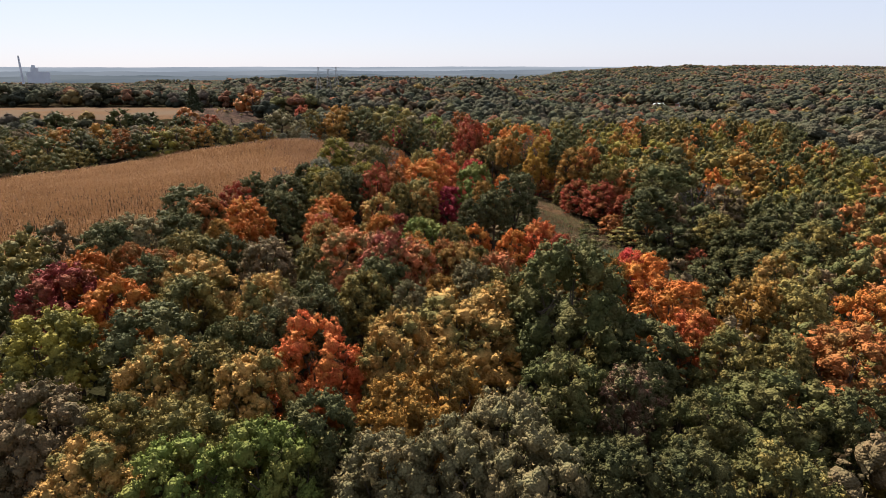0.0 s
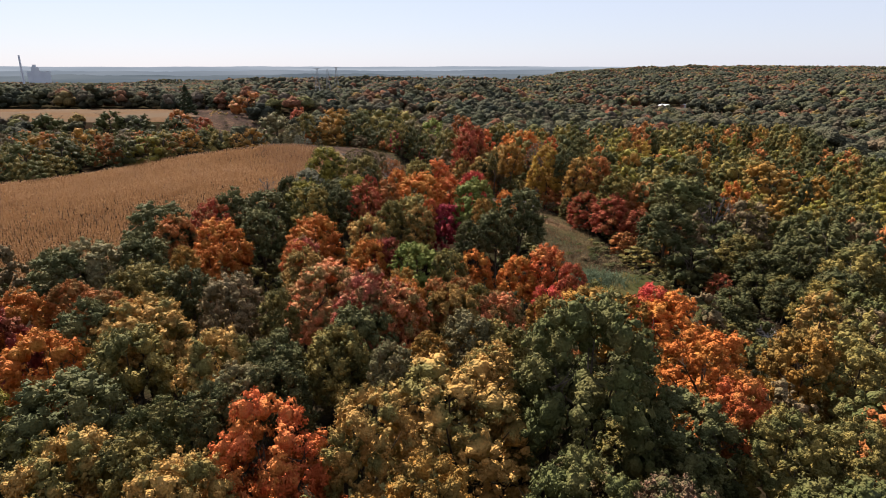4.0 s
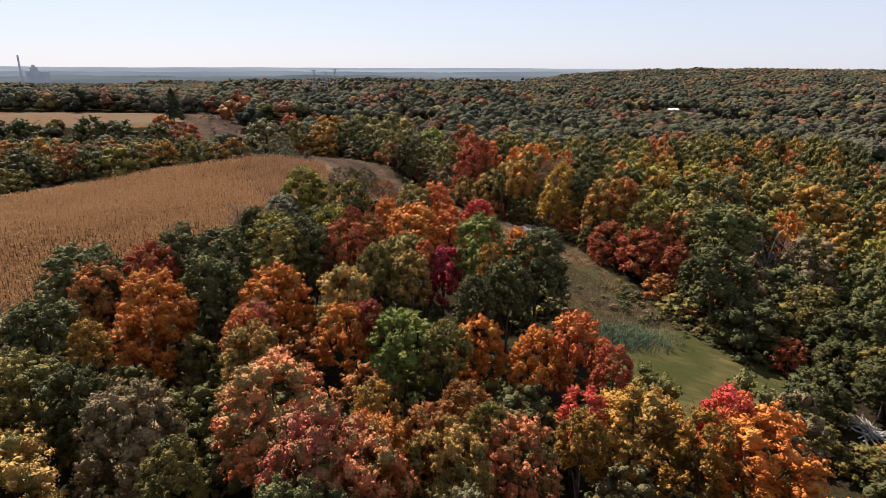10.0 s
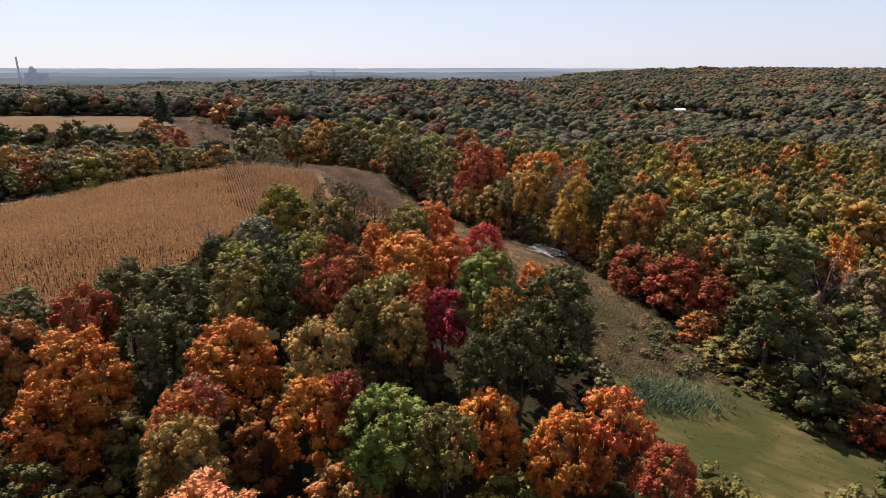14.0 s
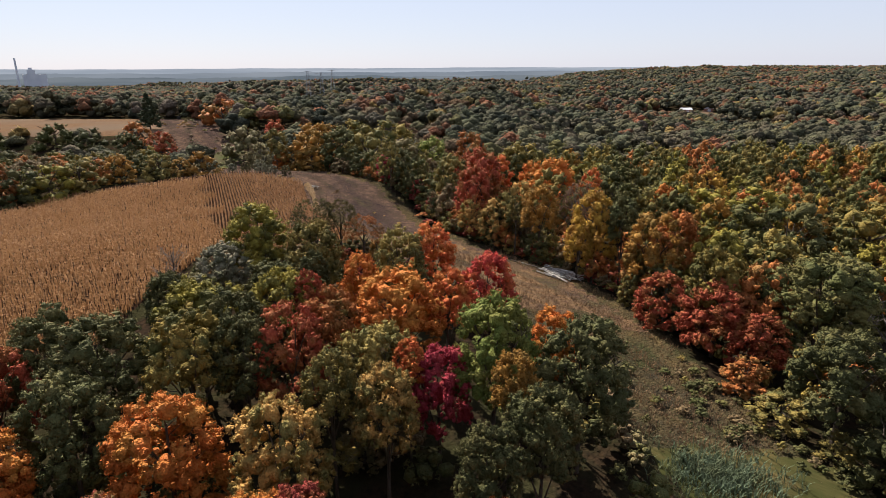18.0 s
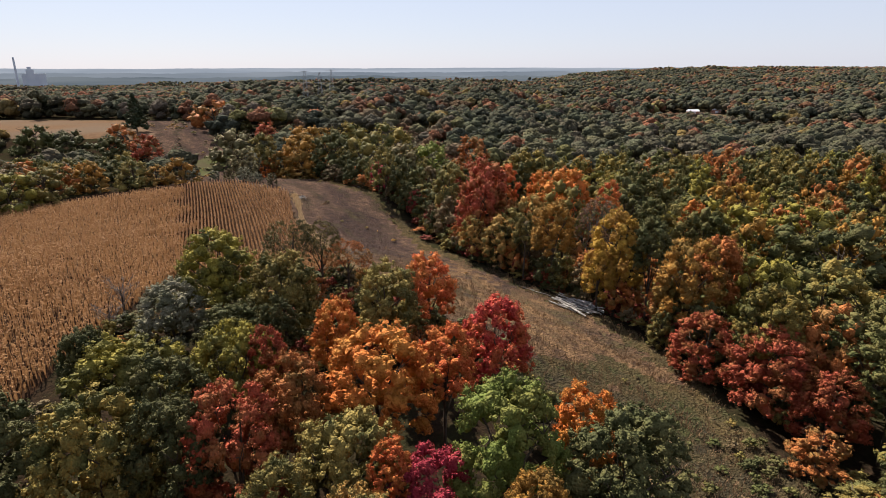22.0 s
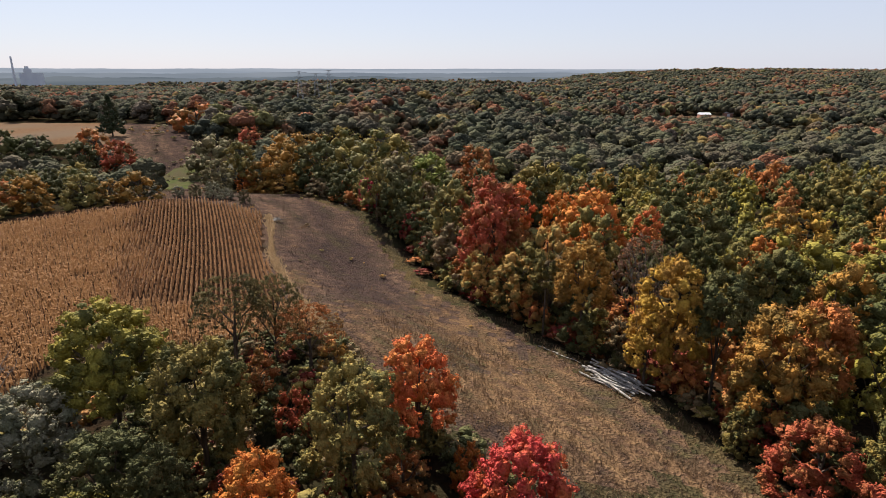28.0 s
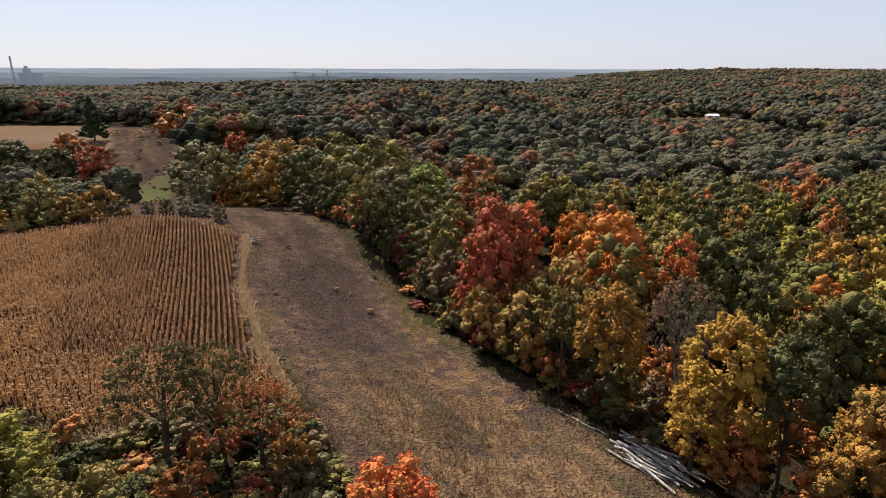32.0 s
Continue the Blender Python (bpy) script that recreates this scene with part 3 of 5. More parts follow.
tree(19.4, 41.0, 17.9, 3.6, "green")
tree(32.1, 42.0, 17.4, 3.1, "dark")
tree(22.1, 34.0, 18.0, 4.1, "olive")
tree(-4.8, 34.1, 18.5, 3.7, "sage")
tree(-0.3, 35.5, 18.7, 3.6, "sage")
tree(5.7, 33.8, 18.7, 4.3, "sage")
tree(11.0, 34.2, 18.4, 3.3, "dark")
tree(16.2, 34.0, 18.1, 2.8, "dark")
tree(-14.6, 56.9, 19.6, 3.1, "dark")
tree(-10.4, 38.7, 18.8, 3.2, "dark")
tree(25.9, 60.3, 16.7, 3.2, "orangered")
tree(38.4, 72.0, 16.4, 4.7, "gold")
tree(48.5, 86.0, 15.9, 3.8, "tan", True)
tree(27.6, 89.8, 14.9, 3.1, "scarlet")
tree(28.6, 85.2, 15.2, 5.4, "orange")
tree(23.6, 85.7, 14.7, 3.1, "gold")
tree(13.3, 90.5, 14.1, 2.5, "scarlet")
tree(15.8, 107.3, 14.9, 4.0, "orangered")
tree(18.2, 99.1, 14.4, 2.3, "red")
tree(12.1, 85.1, 14.3, 2.3, "gold")
tree(7.4, 100.1, 5.9, 3.9, "salmon")
tree(11.3, 98.2, 5.9, 4.2, "gold")
tree(6.0, 104.5, 6.0, 5.0, "lime")
tree(-5.9, 79.5, 19.9, 2.1, "gold")
tree(-6.1, 104.4, 16.1, 5.4, "leaf")
tree(-1.0, 102.1, 15.6, 2.9, "olive")
tree(-14.1, 106.5, 16.0, 3.5, "orange")
tree(-11.2, 107.9, 15.9, 2.5, "maroon")
tree(-15.8, 117.1, 16.7, 4.4, "tan")
tree(-17.1, 87.5, 18.5, 5.6, "salmon")
tree(-5.5, 71.6, 21.0, 3.4, "salmon")
tree(-25.9, 117.0, 16.7, 5.3, "orange")
tree(-24.8, 101.5, 16.9, 2.9, "orangered")
tree(-22.8, 97.6, 17.2, 3.6, "tan")
tree(-9.4, 67.0, 20.8, 3.7, "dark")
tree(-4.7, 95.1, 6.0, 1.8, "red")
tree(1.9, 67.5, 19.6, 3.4, "sage")
tree(-27.7, 81.5, 18.9, 4.8, "brown")
tree(-18.5, 71.1, 20.4, 2.2, "olive")
tree(-10.5, 63.1, 20.1, 3.4, "olive")
tree(-5.1, 60.3, 19.8, 2.2, "sage")
tree(-1.8, 62.2, 19.9, 2.1, "gold")
tree(-16.1, 61.8, 19.8, 3.1, "dark")
tree(-22.0, 62.8, 19.4, 4.0, "tan")
tree(-41.7, 87.7, 17.8, 4.8, "olive")
tree(-40.8, 75.8, 18.5, 3.7, "rust")
tree(-46.7, 79.0, 18.1, 2.9, "rust")
tree(-40.0, 71.5, 18.7, 3.8, "dark")
tree(-32.4, 65.7, 18.7, 4.5, "olive")
tree(-34.8, 85.3, 18.3, 3.5, "dark")
tree(-48.2, 124.8, 17.3, 4.2, "red")
tree(-51.0, 115.5, 17.4, 4.4, "rust")
tree(-56.9, 122.4, 17.6, 7.1, "dark")
tree(-57.3, 99.2, 17.7, 7.0, "sage")
tree(-50.8, 103.4, 17.5, 4.9, "dark")
tree(-40.8, 96.9, 17.3, 2.3, "gold")
tree(-17.4, 56.5, 19.4, 2.8, "sage")
tree(5.3, 66.9, 18.8, 3.7, "olive")
tree(4.0, 61.5, 19.6, 3.1, "tan")
tree(32.7, 91.0, 6.0, 3.0, "tan")
tree(-42.3, 83.0, 18.0, 3.0, "olive")
tree(9.5, 62.4, 18.5, 3.7, "dark")
tree(-58.2, 93.7, 17.7, 4.8, "dark")
tree(-46.7, 131.9, 16.9, 4.7, "dark")
tree(-38.9, 129.3, 17.3, 5.5, "dark")
tree(-36.5, 119.3, 17.1, 4.5, "dark")
tree(-23.4, 130.0, 17.2, 3.7, "dark")
tree(-23.0, 143.3, 16.2, 4.8, "lime")
tree(-15.0, 136.4, 16.7, 3.7, "rust")
tree(-8.7, 129.8, 16.9, 4.6, "olive")
tree(-6.8, 121.8, 17.3, 3.3, "tan")
tree(-12.5, 123.8, 17.3, 3.0, "olive")
tree(-5.0, 126.9, 16.7, 1.8, "orangered")
tree(-1.7, 144.7, 15.1, 3.2, "orangered")
tree(5.4, 122.3, 18.7, 2.5, "gold")
tree(-13.7, 148.2, 15.9, 3.0, "orange")
tree(-33.0, 140.2, 16.2, 5.7, "lime")
tree(-26.6, 136.5, 16.8, 4.0, "dark")
tree(-19.1, 142.1, 16.3, 2.1, "red")
tree(-37.1, 141.4, 16.2, 3.1, "dark")
tree(-52.7, 118.7, 17.5, 4.1, "dark")
tree(7.5, 117.7, 18.2, 3.5, "dark")
tree(2.7, 113.7, 17.1, 3.0, "dark")
tree(-10.5, 128.7, 6.0, 2.8, "sage")
tree(-17.6, 168.5, 6.0, 2.0, "red")
tree(-23.1, 173.7, 5.9, 2.8, "rust")
tree(-15.5, 178.2, 5.9, 2.3, "gold")
tree(0.1, 161.7, 5.9, 1.7, "orange")
tree(-5.6, 159.9, 5.9, 3.1, "rust")
tree(-20.1, 148.6, 15.8, 2.1, "dark")
tree(54.1, 157.5, 23.6, 8.2, "green")
tree(62.2, 165.9, 21.5, 8.3, "green", True)
tree(62.3, 153.7, 19.4, 6.3, "bare")
tree(68.2, 148.9, 17.8, 6.1, "brown", True)
tree(69.8, 162.0, 21.0, 3.7, "orange", True)
tree(87.8, 198.4, 19.5, 8.8, "goldgreen", True)
tree(91.5, 189.1, 19.5, 7.5, "gold", True)
tree(39.5, 147.6, 5.9, 3.4, "rust")
tree(40.7, 140.0, 4.0, 3.9, "olive")
tree(43.9, 132.7, 4.0, 2.6, "olive")
tree(47.6, 126.9, 10.0, 5.8, "dark", True)
tree(50.9, 121.0, 5.9, 2.5, "red", True)
tree(64.4, 138.9, 10.0, 5.1, "green", True)
tree(44.8, 135.7, 15.6, 5.8, "dark")
tree(31.5, 215.0, 11.0, 4.0, "yellow", True)
tree(26.5, 202.4, 24.2, 4.8, "baremauve")
tree(28.0, 225.9, 6.0, 3.8, "maroon", True)
tree(32.4, 203.9, 6.0, 5.7, "maroon")
tree(39.5, 180.3, 22.7, 4.4, "rust")
tree(30.8, 176.2, 5.9, 2.2, "olive")
tree(31.6, 187.0, 20.8, 3.6, "dark")
tree(-4.1, 243.7, 24.0, 5.0, "olive", True)
tree(1.8, 218.5, 11.0, 3.5, "tan", True)
tree(32.6, 224.1, 25.0, 3.0, "orangered", True)
tree(20.3, 287.2, 17.9, 8.4, "goldgreen", True)
tree(1.9, 308.7, 23.6, 6.3, "rust", True)
tree(-12.3, 290.9, 21.7, 6.7, "leaf", True)
tree(-21.5, 284.7, 21.5, 8.4, "sage", True)
tree(-19.3, 330.1, 11.0, 4.8, "maroon", True)
tree(-37.2, 303.6, 26.3, 11.3, "olive", True)
tree(-34.7, 354.4, 29.8, 11.7, "goldgreen", True)
tree(-48.6, 302.3, 21.9, 8.2, "dark", True)
tree(-62.1, 317.4, 23.7, 10.0, "gold", True)
tree(-77.3, 291.8, 10.5, 4.9, "sage", True)
tree(39.2, 239.0, 23.0, 6.8, "olive", True)
tree(43.5, 207.3, 23.7, 5.1, "olive", True)
tree(-112.9, 260.8, 10.2, 5.1, "gold", True)
tree(-101.4, 264.6, 8.8, 5.8, "olive", True)
tree(-88.7, 268.6, 8.3, 6.6, "gold", True)
tree(-95.3, 266.4, 6.9, 4.2, "tan", True)
tree(-194.0, 373.8, 12.9, 8.7, "dark", True)
tree(-169.3, 365.4, 13.0, 8.4, "dark", True)
tree(-151.5, 364.7, 13.0, 7.0, "red", True)
tree(-172.2, 380.6, 12.9, 8.9, "rust", True)
tree(-146.8, 432.9, 17.0, 19.1, "rust", True)
tree(-95.5, 370.4, 16.9, 5.6, "red", True)
tree(-73.8, 302.1, 17.7, 5.1, "olive", True)
tree(-163.5, 237.1, 13.0, 8.5, "gold", True)
tree(-150.3, 250.0, 13.0, 7.7, "gold", True)
tree(-134.2, 236.2, 13.0, 6.0, "rust", True)
tree(-123.1, 240.9, 11.4, 9.3, "lime", True)
tree(-251.5, 374.8, 13.0, 11.8, "green", True)
tree(-216.1, 379.5, 13.0, 11.9, "green", True)
tree(-126.6, 235.3, 10.7, 6.5, "dark", True)
tree(-148.8, 231.2, 13.0, 7.1, "dark", True)
tree(-118.5, 248.9, 11.1, 7.1, "olive", True)
tree(-153.8, 218.3, 13.0, 6.7, "green", True)

tree(63.0, 117.5, 14.0, 5.0, "dark")
tree(67.5, 109.0, 15.0, 5.5, "olive")
tree(71.0, 123.0, 15.0, 6.0, "dark", True)
tree(57.5, 129.0, 12.0, 4.6, "olive")
tree(59.0, 140.0, 14.0, 5.2, "dark", True)
tree(47.6, 108.0, 7.5, 4.0, "dark")
tree(44.2, 104.5, 6.8, 3.2, "dark")
tree(58.5, 101.0, 12.0, 4.5, "goldgreen")
tree(50.4, 97.0, 3.8, 2.6, "tan")
tree(46.6, 96.0, 4.4, 2.8, "goldgreen")
tree(54.5, 96.5, 4.8, 3.0, "gold")
tree(42.6, 99.5, 5.8, 3.0, "olive")
tree(57.0, 109.0, 9.0, 3.8, "dark")
tree(62.5, 104.5, 13.0, 4.8, "dark")
tree(59.5, 113.5, 8.5, 3.8, "olive")
tree(56.4, 118.5, 6.8, 3.2, "dark")
tree(59.0, 123.0, 10.0, 4.2, "dark")
tree(52.5, 115.0, 3.6, 2.2, "olive")

# ---- woods that fill the land between the singled-out trees ----
PLACED += [(52, 104.5, 3.6), (49, 99, 3.2), (46, 94.5, 3.2), (43, 90, 2.6)]  # open ground round the brush pile
GREENS = ["dark", "green", "dark", "olive", "dark", "olive", "green", "brown", "dark", "rust", "goldgreen", "brown", "green", "dark"]


def crowded(x, y, r, share=0.8):
    return any((x - a) ** 2 + (y - b) ** 2 < (share * (r + c)) ** 2 for a, b, c in PLACED)


def heap_crowns(name, spots, hue, label):
    """Crowns that stand too close to be told apart, in one mesh: x, y, height, radius, turn."""
    verts, faces, o = [], [], 0
    for k, (x, y, tall, r, turn) in enumerate(spots):
        me = CROWN["fill" if tall > 6 else "shrub"][k % (4 if tall > 6 else 3)]
        v = np.empty(len(me.vertices) * 3)
        me.vertices.foreach_get("co", v)
        up = crown_scale(tall, r / 5)
        v = v.reshape(-1, 3) * (r / 5, r / 5, up) + (0, 0, tall - 16 * up)
        c, s = math.cos(turn), math.sin(turn)
        v = v @ np.array([[c, s, 0], [-s, c, 0], [0, 0, 1]]) + (x, y, ground_z(x, y))
        verts.append(v)
        faces += [[i + o for i in p.vertices] for p in me.polygons]
        o += len(v)
    tagged(new(name, mesh_of(name, np.concatenate(verts), faces, LEAF[hue], True)), label, "woods", kind="stuff")


def plant_fill():
    rng = random.Random(5)
    found = {}
    for j in range(42):
        for i in range(60):
            x, y = -250 + i * 7.2 + rng.uniform(-2.3, 2.3), 14 + j * 7.2 + rng.uniform(-2.3, 2.3)
            if y > 300 or abs(x) > 30 + 0.80 * (y + 6) or zone(x, y) != "wood" or x > 150:
                continue
            r = rng.uniform(2.9, 4.6)
            if x - float(np.interp(y, EDGE_Y, EDGE_X)) < 5 and 112 < y < 160:
                continue
            near = -62 < x < 30 and y < 205
            if near and y > 160:
                continue
            if any(zone(x + a, y + b) != "wood" for a, b in ((r * 0.7, 0), (-r * 0.7, 0), (0, r * 0.7), (0, -r * 0.7))):
                continue
            if crowded(x, y, r, 0.62 if near else 0.66):
                continue
            tall = rng.uniform(9.0, 12.0) if near else rng.uniform(12, 17)
            if y > 205 and x < -60:
                tall = rng.uniform(4.5, 7.5) if x > -105 else rng.uniform(6.5, 9.5)
            hue = rng.choice(["green", "olive", "lime", "goldgreen", "gold", "green", "dark", "olive", "rust", "green"] if x > 20 and y > 150 else GREENS if not near else ["dark", "olive", "sage", "tan", "rust", "olive", "goldgreen", "green"])
            if near:
                tree(x, y, tall, r, hue, True)
            else:
                found.setdefault(hue, []).append((x, y, tall, r, rng.uniform(0, 6)))
                PLACED.append((x, y, r))
    for k in range(190):  # dark undergrowth between the trees of the grove
        x, y = rng.uniform(-62, 26), rng.uniform(28, 158)
        if zone(x, y) == "wood" and zone(x + 2, y) == "wood":
            found.setdefault(rng.choice(["dark", "dark", "olive", "brown", "green"]), []).append((x, y, rng.uniform(3, 5.9), rng.uniform(1.8, 3.0), rng.uniform(0, 6)))
    for k in range(170):  # thicket at the foot of the grove and along the corn
        y = rng.uniform(128, 186)
        x = float(np.interp(y, GROVE_Y, GROVE_X)) - rng.uniform(0.5, 7) if k % 2 else rng.uniform(-50, -20)
        if k % 2 == 0:
            y = rng.uniform(160, 186)
        if zone(x, y) != "wood":
            continue
        hue = rng.choice(["olive", "dark", "dark", "brown", "sage", "rust", "dark"])
        found.setdefault(hue, []).append((x, y, rng.uniform(1.6, 4.5), rng.uniform(1.0, 2.2), rng.uniform(0, 6)))
    for k in range(150):  # low thicket under the thin trees
        x, y = rng.uniform(-30, -6), rng.uniform(159, 176)
        if k > 60:
            x, y = rng.uniform(-36, -12), rng.uniform(174, 190)
        if zone(x, y) == "wood":
            found.setdefault(rng.choice(["dark", "dark", "olive", "brown", "maroon"]), []).append((x, y, rng.uniform(0.8, 2.8) if k > 60 else rng.uniform(1.5, 4.5), rng.uniform(1.0, 1.8), rng.uniform(0, 6)))
    for k in range(85):  # half-grown trees that close the edge of the ravine wood
        y = rng.uniform(166, 305)
        x = float(np.interp(y, EDGE_Y, EDGE_X)) + rng.uniform(2.5, 10)
        # mostly dark hues, which put the ravine's shade into the leaf colour
        hue = rng.choice(["olive", "dark", "brown", "dark", "rust", "olive", "dark", "maroon"])
        found.setdefault(hue, []).append((x, y, rng.uniform(6.5, 11), rng.uniform(2.0, 3.2), rng.uniform(0, 6)))
    for k in range(165):  # weed clumps over the hill and bushes on the far track
        if k < 120:
            x, y = rng.uniform(-70, 36), rng.uniform(150, 296)
            tall = rng.uniform(0.35, 0.9)
        else:
            y = rng.uniform(300, 470)
            x = -106 - (y - 330) * 0.6 + rng.gauss(0, 9)
            tall = rng.uniform(0.7, 2.2)
        if zone(x, y) in ("grass", "rank"):
            found.setdefault(rng.choice(["brown", "sage", "olive", "brown", "tan"]), []).append((x, y, tall, tall * rng.uniform(0.7, 1.1), rng.uniform(0, 6)))
    for k in range(260):  # undergrowth along the edge of the ravine wood and the far side of the corn
        y = rng.uniform(118, 300)
        if y < 160 and k % 3:
            continue
        x = float(np.interp(y, EDGE_Y, EDGE_X)) + rng.uniform(0.6, 9)
        # dark hues again, for the shade under the edge of the ravine wood
        hue = rng.choice(["olive", "dark", "brown", "dark", "maroon", "rust", "dark", "olive"])
        found.setdefault(hue, []).append((x, y, rng.uniform(1.2, 5.6), rng.uniform(0.8, 2.3), rng.uniform(0, 6)))
    for k in range(60):  # weedy scrub where the hill meets the lawn
        y = rng.uniform(124, 152)
        x = float(np.interp(y, EDGE_Y, EDGE_X)) - abs(rng.gauss(0, 5)) if k % 3 else rng.gauss(30, 3)
        if zone(x, y) in ("grass", "lawn") and y > 131 - 0.1 * x:
            found.setdefault(rng.choice(["dark", "olive", "brown", "green", "dark"]), []).append((x, y, rng.uniform(0.6, 1.5), rng.uniform(0.6, 1.1), rng.uniform(0, 6)))
    for hue, spots in found.items():
        heap_crowns("woodland", spots, hue, "close-grown woodland crowns of " + hue + " foliage")


plant_fill()


LUMPS = np.array([lumpy(np.random.default_rng(300 + i), ICO1, 1.0, 0.11) for i in range(32)])


def far_woods(name, spots, hue, count, sprays, label, low=0):
    """Many distant trees of one hue in one mesh, each a dome of uneven clumps under ragged sprays of leaves."""
    rng = np.random.default_rng(len(spots) + count)
    s = np.repeat(np.array(spots), count, axis=0)
    n = len(s)
    c = np.arange(n) % count
    w = c * 2.4 + np.repeat(rng.uniform(0, 6.3, len(spots)), count) + rng.uniform(-0.4, 0.4, n)
    k = np.where(c == 0, 0.0, rng.uniform(0.34, 0.62, n)) if count > 1 else np.zeros(n)
    rc = s[:, 3] * (0.56 if count > 4 else 0.68 if count > 1 else 1.0) * rng.uniform(0.8, 1.12, n)
    z = s[:, 2] + s[:, 4] - rc * 0.85 - s[:, 3] * 0.9 * k ** 1.5 * rng.uniform(0.7, 1.3, n)
    z = np.where(c >= count - low, s[:, 2] + s[:, 4] * rng.uniform(0.18, 0.45, n), z)
    at = np.stack([s[:, 0] + s[:, 3] * k * np.cos(w), s[:, 1] + s[:, 3] * k * np.sin(w), z], 1)
    ball = LUMPS[rng.integers(0, len(LUMPS), n)] * (rc * (0.86 if sprays else 1.0))[:, None, None] * (1, 1, 0.82) + at[:, None, :]
    m = LUMPS.shape[1]
    verts = [ball.reshape(-1, 3)]
    faces = (np.array(ICO1[1])[None] + (np.arange(n) * m)[:, None, None]).reshape(-1, 3).tolist()
    if sprays:
        d = rng.normal(size=(n * sprays, 3))
        d[:, 2] = np.abs(d[:, 2]) * 1.2 - 0.25
        d /= np.linalg.norm(d, axis=1)[:, None]
        r = np.repeat(rc, sprays)[:, None]
        v, f = leaf_quads(rng, np.repeat(at, sprays, axis=0) + d * r * rng.uniform(0.84, 1.08, (len(d), 1)), d + (0, 0, 0.3), 1.0, 0.4)
        mid = v.reshape(-1, 3, 3).mean(axis=1, keepdims=True)
        v = (mid + (v.reshape(-1, 3, 3) - mid) * np.minimum(r * 0.34, 1.1)[:, :, None]).reshape(-1, 3)
        verts.append(v)
        faces += (np.array(f) + n * m).tolist()
    tagged(new(name, mesh_of(name, np.concatenate(verts), faces, HAZED_LEAF[hue], True)), label, "woods", kind="stuff")


# leaf colours of the far woods, greyed so that they carry distance haze
HAZED_LEAF = {}
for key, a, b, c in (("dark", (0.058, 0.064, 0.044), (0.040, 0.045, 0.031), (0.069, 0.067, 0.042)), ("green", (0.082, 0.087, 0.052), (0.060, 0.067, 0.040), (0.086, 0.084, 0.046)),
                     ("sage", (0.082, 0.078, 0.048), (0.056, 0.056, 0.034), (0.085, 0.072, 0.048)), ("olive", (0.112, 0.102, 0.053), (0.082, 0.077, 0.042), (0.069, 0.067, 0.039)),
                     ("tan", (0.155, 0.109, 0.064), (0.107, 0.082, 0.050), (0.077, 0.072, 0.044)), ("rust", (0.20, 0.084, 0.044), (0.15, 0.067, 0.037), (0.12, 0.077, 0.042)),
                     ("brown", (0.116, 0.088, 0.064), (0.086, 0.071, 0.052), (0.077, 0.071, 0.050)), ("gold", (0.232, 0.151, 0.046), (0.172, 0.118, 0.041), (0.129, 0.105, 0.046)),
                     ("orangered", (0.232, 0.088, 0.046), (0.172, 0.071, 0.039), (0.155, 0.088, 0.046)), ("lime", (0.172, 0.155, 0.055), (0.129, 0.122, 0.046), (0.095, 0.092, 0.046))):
    HAZED_LEAF[key] = leaves_of("far_" + key, [0.92 * v for v in a], [0.92 * v for v in b], [0.92 * v for v in c], 0.06, 0.26, 0.9)
    HAZED_LEAF[key].node_tree.nodes["Principled BSDF"].inputs["Specular IOR Level"].default_value = 0.05
    HAZED_LEAF[key].node_tree.nodes["Principled BSDF"].inputs["Roughness"].default_value = 0.95

